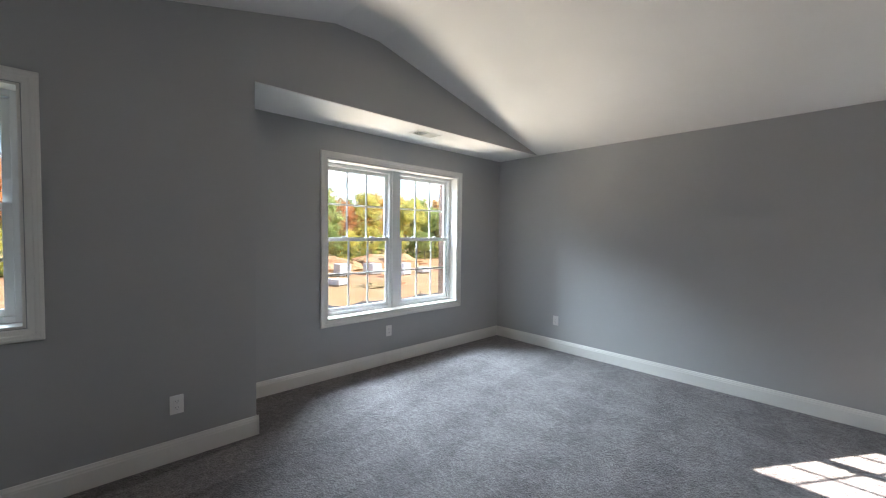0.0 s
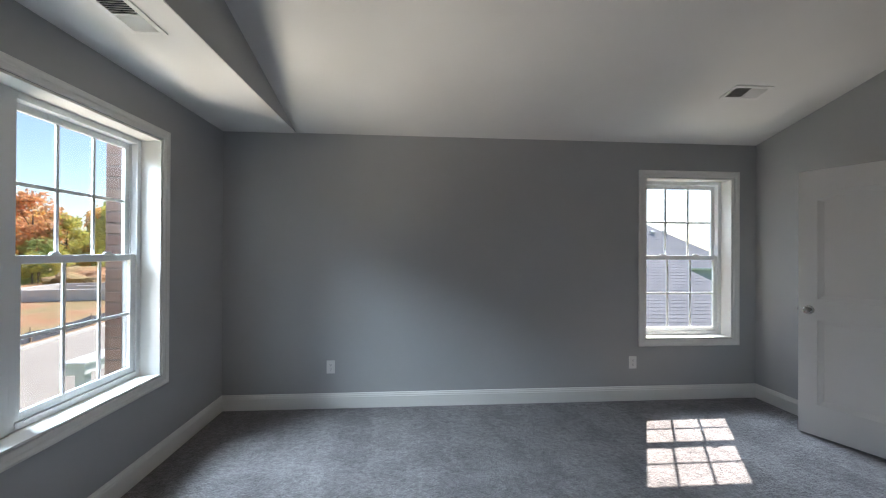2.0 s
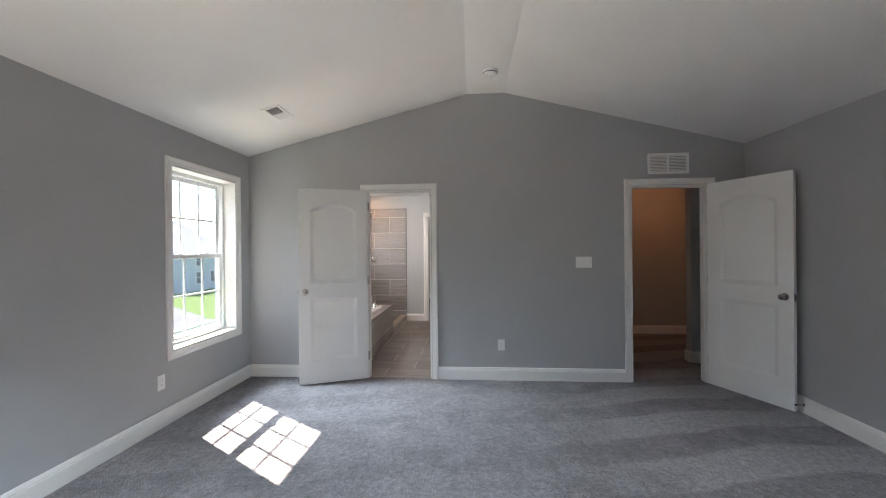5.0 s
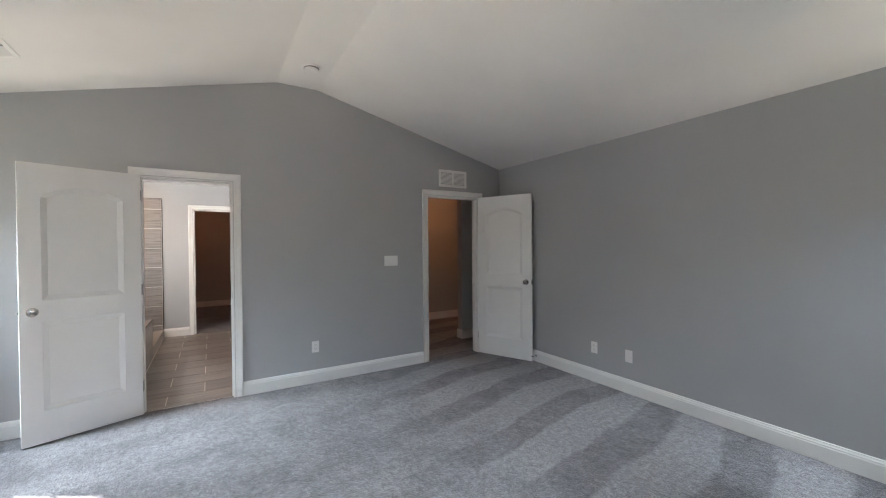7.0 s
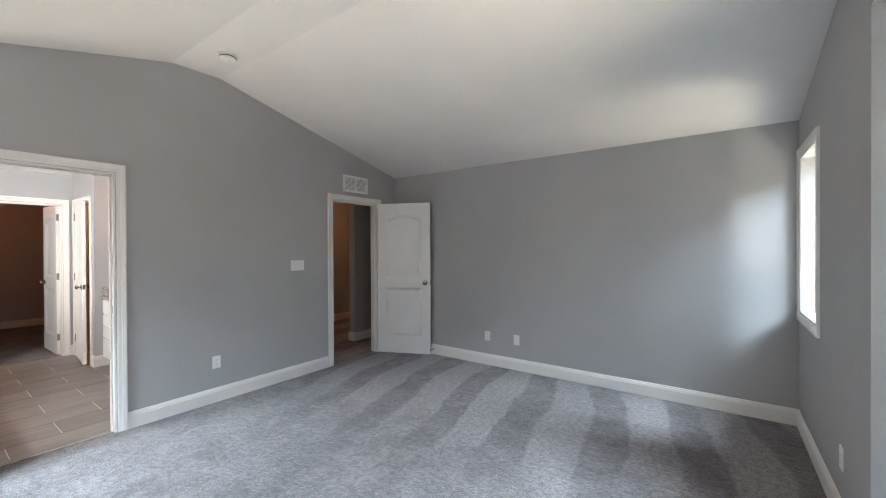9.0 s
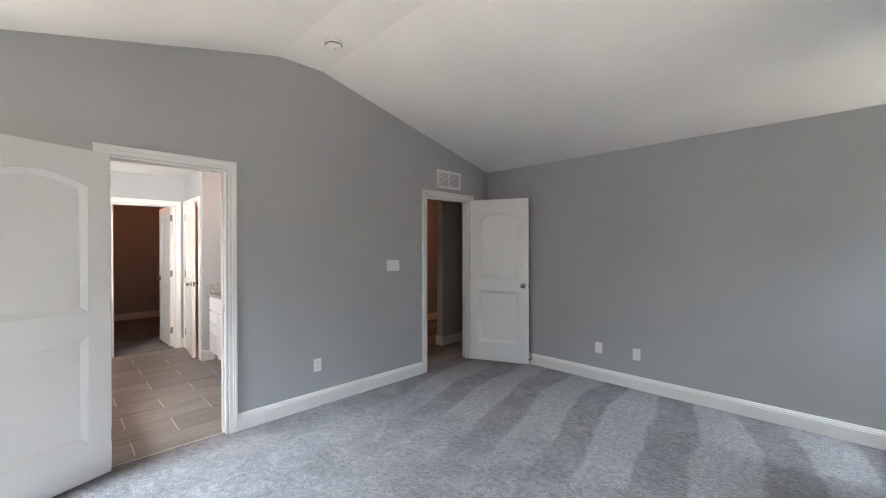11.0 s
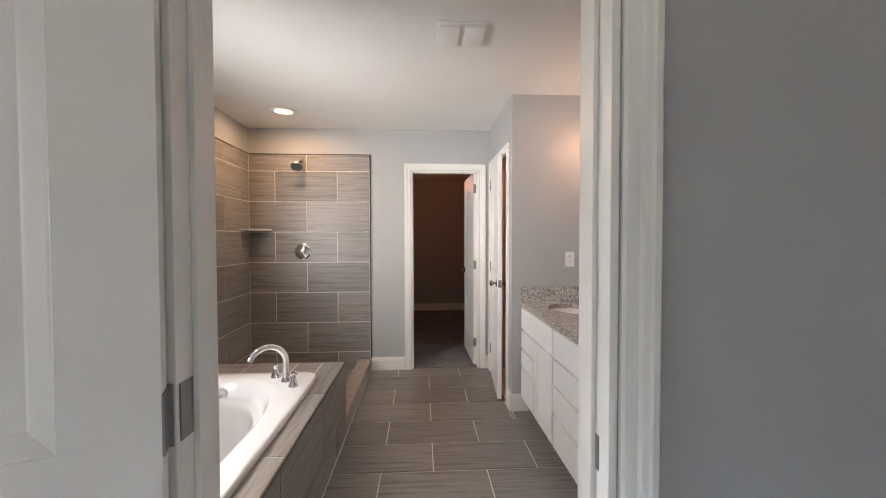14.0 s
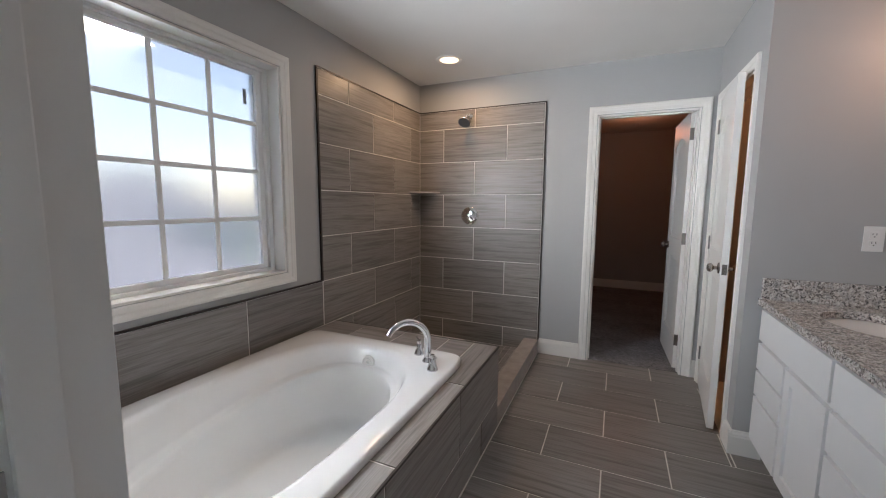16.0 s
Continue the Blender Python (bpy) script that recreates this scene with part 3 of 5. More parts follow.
def door(name, label, m, w, h=2.022, flip=1, latch=True):
    """A two-panel arched door leaf hinged on local z, lying along +x; knobs on both faces."""
    th = thing(name, m, label, "door", kind="structure")
    t = 0.035
    bm = bmesh.new()
    hw = w / 2 - 0.115
    panels = [(hw, 0.235, 0.880, 0.0), (hw, 1.035, 1.865, 0.075)]
    a = leaf_face(bm, w, h, t / 2, 1, panels)
    b = leaf_face(bm, w, h, -t / 2, -1, panels)
    for i in range(4):
        j = (i + 1) % 4
        bm.faces.new((a[i], a[j], b[j], b[i]))
    leaf = part("leaf", bm, DOORP, th)
    leaf.location.z = 0.012
    for s in (1, -1):
        k = lathe(bmesh.new(), KNOB, 26)
        ob = smooth(part("door_handle", k, NICKEL, th, "round brushed nickel knob"))
        ob.matrix_local = pose(w - 0.065, s * t / 2, 0.965, -90 * s, 0, 0)
    part("latch_plate", boxes((w - 0.0005, w + 0.0015, -0.012, 0.012, 0.935, 0.995), (w, w + 0.009, -0.007, 0.007, 0.957, 0.973), bevel=0.0005), NICKEL, th)
    for z in (0.20, 1.02, 1.82):
        k = boxes((-0.003, 0.0, -t / 2, t / 2, z, z + 0.09))
        tube(k, [(-0.004, flip * (t / 2 + 0.004), z - 0.003), (-0.004, flip * (t / 2 + 0.004), z + 0.093)], 0.0065, 10)
        box(k, -0.001, 0.0005, -t / 2 + 0.004, t / 2, z, z + 0.09)
        part("hinge", k, HINGE, th, "brushed nickel hinge")
    return th


def door_frame(label, m, w, depth, h=DOORH, stop_side=0.04):
    """Jamb lining and casings of a doorway; local x along the wall, y=0 the near face, the wall behind it."""
    th = thing("door_frame", m, label, "door frame", kind="structure")
    t = 0.014
    bm = bmesh.new()
    for q in ((-w / 2, -w / 2 + t, -depth - 0.004, 0.004, 0, h), (w / 2 - t, w / 2, -depth - 0.004, 0.004, 0, h), (-w / 2 + t, w / 2 - t, -depth - 0.004, 0.004, h - t, h)):
        box(bm, *q, bevel=0.0012)
    part("jamb", bm, TRIM, th)
    bm = bmesh.new()
    a = -stop_side - 0.035
    for q in ((-w / 2 + t, -w / 2 + t + 0.010, a, -stop_side, 0, h - t), (w / 2 - t - 0.010, w / 2 - t, a, -stop_side, 0, h - t), (-w / 2 + t + 0.01, w / 2 - t - 0.01, a, -stop_side, h - t - 0.010, h - t)):
        box(bm, *q, bevel=0.002)
    part("door_stop_strip", bm, TRIM, th)
    part("casing", casing(bmesh.new(), -w / 2, w / 2, 0, h, False), TRIM, th)
    back = part("casing", casing(bmesh.new(), -w / 2, w / 2, 0, h, False), TRIM, th)
    back.matrix_local = pose(0, -depth, 0, 0, 0, 180)
    return th


door_frame("white moulded frame of the bathroom doorway", pose(E, mid(BD), 0, 0, 0, 90), BD[1] - BD[0], 0.115)
door_frame("white moulded frame of the hall doorway", pose(E, mid(HD), 0, 0, 0, 90), HD[1] - HD[0], 0.115)
door_frame("white moulded frame of the closet doorway", pose(XB, mid(CD), 0, 0, 0, 90), CD[1] - CD[0], 0.115, stop_side=0.035)
door_frame("white moulded frame of the narrow doorway", pose(mid(WD), YC, 0, 0, 0, 0), WD[1] - WD[0], 0.115)
b_ang = math.degrees(math.atan2(4.215 - 3.545, 1.435 - 1.700))
door("door_1", "white two-panel bathroom door standing open", pose(1.702, 3.548, 0, 0, 0, b_ang), 0.700, flip=-1)
d1 = bpy.data.objects["door_1"]
for z in (0.20, 1.02, 1.82):
    hb = boxes((E + 0.004, E + 0.036, BD[1] - 0.0165, BD[1] - 0.0135, z, z + 0.09))
    hb.transform(d1.matrix_world.inverted())
    part("hinge", hb, HINGE, d1, "brushed nickel hinge plate on the jamb")
h_ang = math.degrees(math.atan2(-0.275 - 0.016, 1.035 - 1.702))
door("door_2", "white two-panel hall door standing open", pose(1.702, 0.018, 0, 0, 0, h_ang), 0.735, flip=1)
door("door_3", "white two-panel closet door swung inward", pose(XB + 0.100, CD[0] + 0.030, 0, 0, 0, 2.0), 0.670, flip=-1)
door("door_4", "white two-panel narrow door slightly ajar", pose(WD[1] - 0.016, YC - 0.010, 0, 0, 0, 180 - 5.5), 0.672, flip=-1)
part("strike_plate", boxes((E + 0.028, E + 0.058, BD[0] + 0.0135, BD[0] + 0.0155, 0.935, 0.995), bevel=0.0004), NICKEL, None)
tagged(bpy.data.objects["strike_plate"], "brushed nickel strike plate on the door jamb", "strike plate")

# door stop at the foot of the south wall
th = thing("door_stop", pose(1.02, S + 0.015, 0.07, -90, 0, 0), "small dark spring door stop on the skirting", "door stop")
part("rod", lathe(bmesh.new(), [(0.0, 0.062), (0.004, 0.062), (0.004, 0.006), (0.011, 0.004), (0.011, 0.0)], 12), NICKEL, th)
part("tip", lathe(bmesh.new(), [(0.0, 0.074), (0.007, 0.073), (0.008, 0.062), (0.0, 0.061)], 12), DARKHOLE, th)

# ---- outlets, switch, vents, smoke detector ----


def outlet(label, m, blank=False):
    th = thing("wall_outlet", m, label, "outlet", "wall outlets")
    part("cover_plate", boxes((-0.036, 0.036, 0.0, 0.006, -0.058, 0.058), bevel=0.0025), PLASTIC, th)
    if blank:
        part("jack", boxes((-0.008, 0.008, 0.006, 0.009, -0.008, 0.008), bevel=0.001), PLASTIC, th)
        return th
    for z in (-0.0195, 0.0195):
        r = part("receptacle", boxes((-0.0165, 0.0165, 0.006, 0.0085, z - 0.0145, z + 0.0145), bevel=0.002), PLASTIC, th)
        for x, hh in ((-0.0065, 0.0045), (0.0065, 0.0038)):
            part("slot", boxes((x - 0.0011, x + 0.0011, 0.0084, 0.0089, z + 0.003 - hh, z + 0.003 + hh)), DARKHOLE, r)
        part("slot", boxes((-0.0022, 0.0022, 0.0084, 0.0089, z - 0.0105, z - 0.0065)), DARKHOLE, r)
    part("screw", boxes((-0.0025, 0.0025, 0.006, 0.0075, -0.0025, 0.0025), bevel=0.0008), PLASTIC, th)
    return th


outlet("white duplex outlet low on the north wall", pose(-2.318, N, 0.365, 0, 0, 180))
outlet("white duplex outlet below the tall window", pose(0.482, N, 0.358, 0, 0, 180))
outlet("white duplex outlet low on the gable wall", pose(E, 2.115, 0.372, 0, 0, 90))
outlet("white duplex outlet on the south wall", pose(0.20, S, 0.352, 0, 0, 0))
outlet("white cable plate on the south wall", pose(-0.185, S, 0.352, 0, 0, 0), True)
outlet("white duplex outlet beside the window bay", pose(W, 1.007, 0.348, 0, 0, -90))
outlet("white duplex outlet under the double window", pose(BAY, 3.026, 0.360, 0, 0, -90))
outlet("white duplex outlet above the vanity", pose(XV, 2.022, 1.178, 0, 0, 90))

th = thing("light_switch", pose(E, 1.253, 1.245, 0, 0, 90), "white triple light switch plate", "light switch")
part("cover_plate", boxes((-0.082, 0.082, 0, 0.006, -0.058, 0.058), bevel=0.0025), PLASTIC, th)
for x in (-0.046, 0, 0.046):
    part("toggle", boxes((x - 0.005, x + 0.005, 0.005, 0.009, -0.012, 0.012), (x - 0.0035, x + 0.0035, 0.006, 0.018, 0.0, 0.008), bevel=0.001), PLASTIC, th)

th = thing("return_vent", pose(E, 0.400, 2.255, 0, 0, 90), "white louvred return air grille above the door", "vent")
part("frame", boxes((-0.205, 0.205, 0, 0.010, 0.082, 0.106), (-0.205, 0.205, 0, 0.010, -0.106, -0.082), (-0.205, -0.178, 0, 0.010, -0.082, 0.082), (0.178, 0.205, 0, 0.010, -0.082, 0.082), (-0.010, 0.010, 0, 0.008, -0.082, 0.082), bevel=0.0015), PLASTIC, th)
part("backing", boxes((-0.178, 0.178, 0.0006, 0.0016, -0.082, 0.082)), Mat("grey_duct", (0.16, 0.16, 0.16), 0.7).m, th)
slat_bm = bmesh.new()
box(slat_bm, -0.083, 0.083, -0.0009, 0.0009, -0.0062, 0.0062)
slat = None
for side in (-0.0945, 0.0945):
    for i in range(11):
        if slat is None:
            slat = part("slat", slat_bm, PLASTIC, th)
        else:
            slat = part("slat", slat.data, PLASTIC, th)
        slat.matrix_local = pose(side, 0.0055, -0.075 + i * 0.015, 32, 0, 0)


def register(label, m):
    """A two-way ceiling register; local z points down out of the ceiling."""
    th = thing("ceiling_register", m, label, "vent", "ceiling registers")
    part("frame", boxes((-0.155, 0.155, 0.055, 0.080, 0, 0.006), (-0.155, 0.155, -0.080, -0.055, 0, 0.006), (-0.155, -0.128, -0.055, 0.055, 0, 0.006), (0.128, 0.155, -0.055, 0.055, 0, 0.006), (-0.004, 0.004, -0.055, 0.055, 0, 0.006), bevel=0.0012), PLASTIC, th)
    part("backing", boxes((-0.128, 0.128, -0.055, 0.055, 0.0004, 0.0012)), DARKHOLE, th)
    lb, lv = bmesh.new(), None
    box(lb, -0.0005, 0.0005, -0.055, 0.055, -0.006, 0.006)
    for i in range(16):
        x = -0.120 + i * 0.016
        lv = part("louvre", lb if lv is None else lv.data, PLASTIC, th)
        lv.matrix_local = pose(x, 0, 0.0045, 0, -42 if x < 0 else 42, 0)
    return th


slope = math.degrees(math.atan2(RZ - H, N - RN))
register("white two-way ceiling register over the bay", pose(-2.850, 3.170, H - 0.004, 180, 0, 90))
VY = 4.14
th = register("white two-way register in the sloping ceiling", pose(0.94, VY, H + (N - VY) * (RZ - H) / (N - RN), 180 - slope, 0, 0))
th = thing("bath_exhaust_fan", pose(3.217, 2.953, H, 180, 0, 0), "white plastic bathroom fan cover with two lobes", "exhaust fan")
part("cover", boxes((-0.125, 0.125, -0.130, 0.130, 0, 0.010), bevel=0.004), PLASTIC, th)
for y in (-0.066, 0.066):
    smooth(part("lobe", boxes((-0.105, 0.105, y - 0.055, y + 0.055, 0.008, 0.026), bevel=0.012), PLASTIC, th))

th = thing("smoke_detector", pose(1.203, 2.236, RZ, 180, 0, 0), "round white smoke detector on the ridge strip", "smoke detector")
smooth(part("base", lathe(bmesh.new(), [(0.0, 0.0), (0.072, 0.0), (0.072, 0.010), (0.069, 0.012), (0, 0.012)], 36), PLASTIC, th))
smooth(part("body", lathe(bmesh.new(), [(0.060, 0.012), (0.064, 0.016), (0.062, 0.036), (0.052, 0.043), (0.0, 0.045)], 36), PLASTIC, th))
part("vent_ring", lathe(bmesh.new(), [(0.0645, 0.020), (0.0652, 0.020), (0.0652, 0.026), (0.0635, 0.026)], 36), DARKHOLE, th)
smooth(part("button", lathe(bmesh.new(), [(0.014, 0.044), (0.014, 0.0475), (0.011, 0.049), (0, 0.049)], 20), PLASTIC, th))

# ---- bathroom ----
ROWS_Z = [0.0, 0.197, 0.500, 0.803, 1.106, 1.409, 1.712, 2.015, 2.178]
tile_cache = {}


def tile_mesh(w, h):
    """A tile w long (x) and h high (z), 9 mm thick with eased edges, standing proud towards +y."""
    key = (round(w, 3), round(h, 3))
    if key not in tile_cache:
        bm = bmesh.new()
        e, t = 0.0015, 0.009
        lo = [bm.verts.new((x, 0, z)) for x, z in ((0, 0), (w, 0), (w, h), (0, h))]
        md = [bm.verts.new((x, t - e, z)) for x, z in ((0, 0), (w, 0), (w, h), (0, h))]
        hi = [bm.verts.new((x, t, z)) for x, z in ((e, e), (w - e, e), (w - e, h - e), (e, h - e))]
        skin(bm, [lo, md, hi], True)
        bm.faces.new(lo[::-1])
        bmesh.ops.recalc_face_normals(bm, faces=bm.faces[:])
        me = bpy.data.meshes.new("tile")
        bm.to_mesh(me)
        bm.free()
        me.materials.append(TILE)
        tile_cache[key] = me
    return tile_cache[key]


def lay(parent, m, u0, u1, z0, z1, first, length=0.610, joint=0.0060):
    """A row of tiles from u0 to u1, with joints at first + k * length."""
    cuts = [u0] + [first + k * length for k in range(-12, 13) if u0 + 0.012 < first + k * length < u1 - 0.012] + [u1]
    for a, b in zip(cuts, cuts[1:]):
        t = part("tile", tile_mesh(b - a - joint, z1 - z0 - joint), TILE, parent)
        t.matrix_local = m @ pose(a + joint / 2, 0, z0 + joint / 2)


DECK = dict(x=3.770, y=3.688, z=0.500)
g = 0.0085
tw_n = solid("tile_wall_north", boxes((3.645, XB, N - g, N - 0.0005, DECK["z"] - 0.02, 2.178), (EB, 3.645, N - g, N - 0.0005, DECK["z"] - 0.02, 0.803), (DECK["x"], XB, N - g, N - 0.0005, 0, DECK["z"] - 0.02)), GROUT, "wood-look grey wall tiles over tub and shower", "tile wall")
tw_e = solid("tile_wall_east", boxes((XB - g, XB - 0.0005, 3.690, N - g, 0, 2.178)), GROUT, "wood-look grey wall tiles in the shower", "tile wall")
for i, (z0, z1) in enumerate(zip(ROWS_Z, ROWS_Z[1:])):
    mn = pose(XB - 0.012, N - 0.002, 0, 0, 0, 180)
    if i == 0:
        lay(tw_n, mn, 0.0, XB - 0.012 - DECK["x"], z0, z1, XB - 0.012 - 4.262)
    elif i == 1:
        lay(tw_n, mn, 0.0, XB - 0.012 - DECK["x"], z0, z1, XB - 0.012 - 3.960)
    else:
        lay(tw_n, mn, 0.0, XB - 0.012 - 3.647, z0, z1, XB - 0.012 - (4.262 if i % 2 == 0 else 3.960))
    lay(tw_e, pose(XB - 0.002, 0, 0, 0, 0, 90), 3.694, N - g, z0, z1, 4.316 if i % 2 == 1 else 4.015)
lay(tw_n, pose(0, N - 0.002, 0, 0, 0, 180), -3.643, -EB, 0.500, 0.803, -3.055)
trim = solid("tile_edge_trim", boxes((3.635, 3.647, N - 0.014, N - 0.001, 0.806, 2.186), (3.647, XB - 0.01, N - 0.014, N - 0.001, 2.177, 2.186), (XB - 0.014, XB - 0.001, 3.682, 3.692, 0.12, 2.186), (XB - 0.014, XB - 0.001, 3.692, N - 0.014, 2.177, 2.186), (EB, 3.635, N - 0.014, N - 0.001, 0.803, 0.813)), DARKTRIM, "thin dark bronze edging round the wall tiles", "trim")

# tiled tub deck
DX, DY, DZ = DECK["x"], DECK["y"], DECK["z"]
TUB = (1.890, 3.492, 3.788, 4.822)      # x0 x1 y0 y1 of the tub's rim
deck = solid("tub_deck", boxes((EB, TUB[0] + 0.03, DY + 0.0025, N - g, 0, DZ - 0.0025), (TUB[1] - 0.03, DX - 0.0025, DY + 0.0025, N - g, 0, DZ - 0.0025), (TUB[0] + 0.03, TUB[1] - 0.03, DY + 0.0025, TUB[2] + 0.03, 0, DZ - 0.0025), (TUB[0] + 0.03, TUB[1] - 0.03, TUB[3] - 0.03, N - g, 0, DZ - 0.0025)), GROUT, "tub surround tiled in grey wood-look planks", "tub deck")
front = pose(0, DY + 0.009, 0, 0, 0, 180)
lay(deck, front, -DX + 0.004, -EB, 0.0, 0.185, -3.46)
lay(deck, front, -DX + 0.004, -EB, 0.185, DZ - 0.006, -3.15)
side = pose(DX - 0.009, 0, 0, 0, 0, -90)
lay(deck, side, -N + 0.01, -DY - 0.012, 0.0, 0.185, -4.3)
lay(deck, side, -N + 0.01, -DY - 0.012, 0.185, DZ - 0.006, -4.0)
lay(deck, pose(0, TUB[2] + 0.05, DZ - 0.009, 90, 0, 0), EB, DX - 0.004, 0.0, TUB[2] + 0.05 - DY - 0.004, 3.22)
lay(deck, pose(TUB[1] - 0.04, 0, DZ - 0.009, 90, 0, 90), TUB[2] + 0.05, N - g, 0.0, DX - 0.004 - TUB[1] + 0.04, 4.0, length=0.305)
solid("deck_edge_trim", boxes((EB, DX, DY - 0.002, DY + 0.007, DZ - 0.008, DZ + 0.001), (DX - 0.007, DX + 0.002, DY + 0.007, N - 0.014, DZ - 0.008, DZ + 0.001), bevel=0.001), DARKTRIM, "thin dark bronze edging along the tub deck", "trim")

# the tub itself
th = thing("bathtub", pose((TUB[0] + TUB[1]) / 2, (TUB[2] + TUB[3]) / 2, DZ), "white acrylic drop-in oval soaking tub", "bathtub")
hx, hy = (TUB[1] - TUB[0]) / 2, (TUB[3] - TUB[2]) / 2


def super_loop(bm, a, b, p, z, n=96, dx=0.0, tilt=0.0):
    out = []
    for i in range(n):
        t = 2 * math.pi * i / n
        c, s = math.cos(t), math.sin(t)
        out.append(bm.verts.new((dx + a * math.copysign(abs(c) ** (2 / p), c), b * math.copysign(abs(s) ** (2 / p), s), z + tilt * math.copysign(abs(c) ** (2 / p), c))))
    return out


bm = bmesh.new()
loops = [super_loop(bm, hx, hy, 16, 0.001), super_loop(bm, hx + 0.001, hy + 0.001, 16, 0.020), super_loop(bm, hx - 0.003, hy - 0.003, 16, 0.029), super_loop(bm, hx - 0.012, hy - 0.012, 15, 0.033)]
# rim, then a moulded arm ledge that sinks towards the sloping backrest, then the basin
for ins, p, z, dx, tilt in ((0.060, 4.2, 0.035, 0, 0), (0.100, 3.0, 0.034, 0, 0), (0.118, 2.75, 0.028, 0, 0), (0.130, 2.6, 0.010, 0, 0), (0.142, 2.55, -0.030, 0, 0.010), (0.156, 2.5, -0.105, 0, 0.055),
                            (0.164, 2.45, -0.116, 0, 0.060), (0.190, 2.4, -0.124, 0.006, 0.062), (0.200, 2.4, -0.134, 0.010, 0.062), (0.214, 2.4, -0.170, 0.02, 0.055), (0.236, 2.5, -0.270, 0.04, 0.03), (0.258, 2.6, -0.350, 0.06, 0.01),
                            (0.295, 2.7, -0.392, 0.075, 0), (0.350, 2.6, -0.406, 0.08, 0), (0.44, 2.4, -0.410, 0.08, 0)):
    loops.append(super_loop(bm, hx - ins, max(0.06, hy - ins * (0.80 if ins > 0.2 else 0.9)), p, z, dx=dx, tilt=tilt))
skin(bm, loops, True)
smooth(part("shell", bm, ACRYLIC, th), 55)
ov = part("overflow_cover", lathe(bmesh.new(), [(0.0, 0.014), (0.021, 0.014), (0.024, 0.009), (0.028, 0.009), (0.031, 0.014), (0.037, 0.012), (0.040, 0.0)], 28), PLASTIC, th, "round white overflow cover")
smooth(ov).matrix_local = pose(hx - 0.150, 0.0, -0.045, 0, -80, 0)
part("overflow_knob", lathe(bmesh.new(), [(0.0, 0.024), (0.010, 0.023), (0.012, 0.010), (0.012, 0.0)], 16), PLASTIC, ov).matrix_local = pose(0, 0.0, 0.010)
part("drain", lathe(bmesh.new(), [(0.0, 0.016), (0.012, 0.016), (0.016, 0.010), (0.027, 0.004), (0.030, 0.0)], 24), CHROME, th).matrix_local = pose(hx - 0.46, 0, -0.4095)

th = thing("tub_faucet", pose(3.325, 3.935, DZ + 0.034, 0, 0, -45), "chrome arched tub filler with two lever handles", "faucet")
arc = [(0.0, 0.0, 0.0), (0, 0, 0.06)] + [(-0.105 + 0.105 * math.cos(a), 0, 0.110 + 0.105 * math.sin(a)) for a in [math.pi * i / 14 for i in range(0, 13)]]
arc = [(x, 0, z) for x, y, z in arc]
smooth(part("spout", tube(bmesh.new(), arc, [0.0195] * 2 + [0.0180 - 0.00025 * i for i in range(13)]), CHROME, th)).matrix_local = pose(0, 0, 0, 0, 0, 0)
smooth(part("spout_base", lathe(bmesh.new(), [(0.028, 0.0), (0.028, 0.006), (0.021, 0.016), (0.018, 0.03)], 24), CHROME, th))
for y in (-0.105, 0.105):
    hb = smooth(part("handle", lathe(bmesh.new(), [(0.0, 0.078), (0.010, 0.077), (0.013, 0.068), (0.011, 0.060), (0.015, 0.052), (0.016, 0.040), (0.024, 0.012), (0.027, 0.006), (0.027, 0.0)], 24), CHROME, th))
    hb.location = (0.0 - 0.012, y, 0)
    part("lever", tube(bmesh.new(), [(0, 0, 0.066), (0.0, math.copysign(0.02, y), 0.073), (0.0, math.copysign(0.05, y), 0.078)], [0.006, 0.0055, 0.0045], 10), CHROME, hb)

# shower
curb = solid("shower_curb", boxes((DX, XB - 0.001, 3.690, 3.812, -0.009, 0.118), bevel=0.004), STONE, "low taupe stone shower kerb", "curb")
pan = solid("shower_floor", boxes((DX, XB - g, 3.812, N - g, -0.009, 0.012)), GROUT, "small square tiles on the shower floor", "floor")
mb, ms = bmesh.new(), None
box(mb, 0.001, 0.0485, 0.001, 0.0485, 0, 0.004, bevel=0.001)
for i in range(26):
    for j in range(20):
        x, y = DX + 0.012 + i * 0.0505, 3.828 + j * 0.0505
        if x < XB - 0.06 and y < N - 0.06 and j < 11:
            ms = part("tile", mb if ms is None else ms.data, TILE, pan)
            ms.location = (x, y, 0.0115)
shelf_bm = prism(bmesh.new(), [(0, 0), (-0.215, 0), (-0.18, -0.07), (-0.07, -0.18), (0, -0.215)], "z", 0, 0.014)
sh = solid("shower_shelf", shelf_bm, Mat("pale_stone_shelf", (0.52, 0.48, 0.45), 0.3).m, "pale stone corner shelf in the shower", "shelf", kind="")
sh.location = (XB - 0.012, N - 0.012, 1.424)
th = thing("wall_shower", pose(XB - 0.012, 4.365, 2.115, 0, 0, 90), "round chrome shower head on a short arm", "shower head")
smooth(part("flange", lathe(bmesh.new(), [(0.0, 0.012), (0.014, 0.011), (0.027, 0.003), (0.028, 0.0)], 24), CHROME, th)).matrix_local = pose(0, 0, 0, -90, 0, 0)
smooth(part("arm", tube(bmesh.new(), [(0, 0, 0), (0, 0.05, 0.004), (0, 0.085, -0.012), (0, 0.115, -0.045)], 0.0095), CHROME, th))
hd = smooth(part("head", lathe(bmesh.new(), [(0.0, 0.0), (0.014, 0.0), (0.017, 0.014), (0.014, 0.022), (0.026, 0.034), (0.052, 0.047), (0.058, 0.056), (0.056, 0.063), (0.0, 0.063)], 30), CHROME, th))
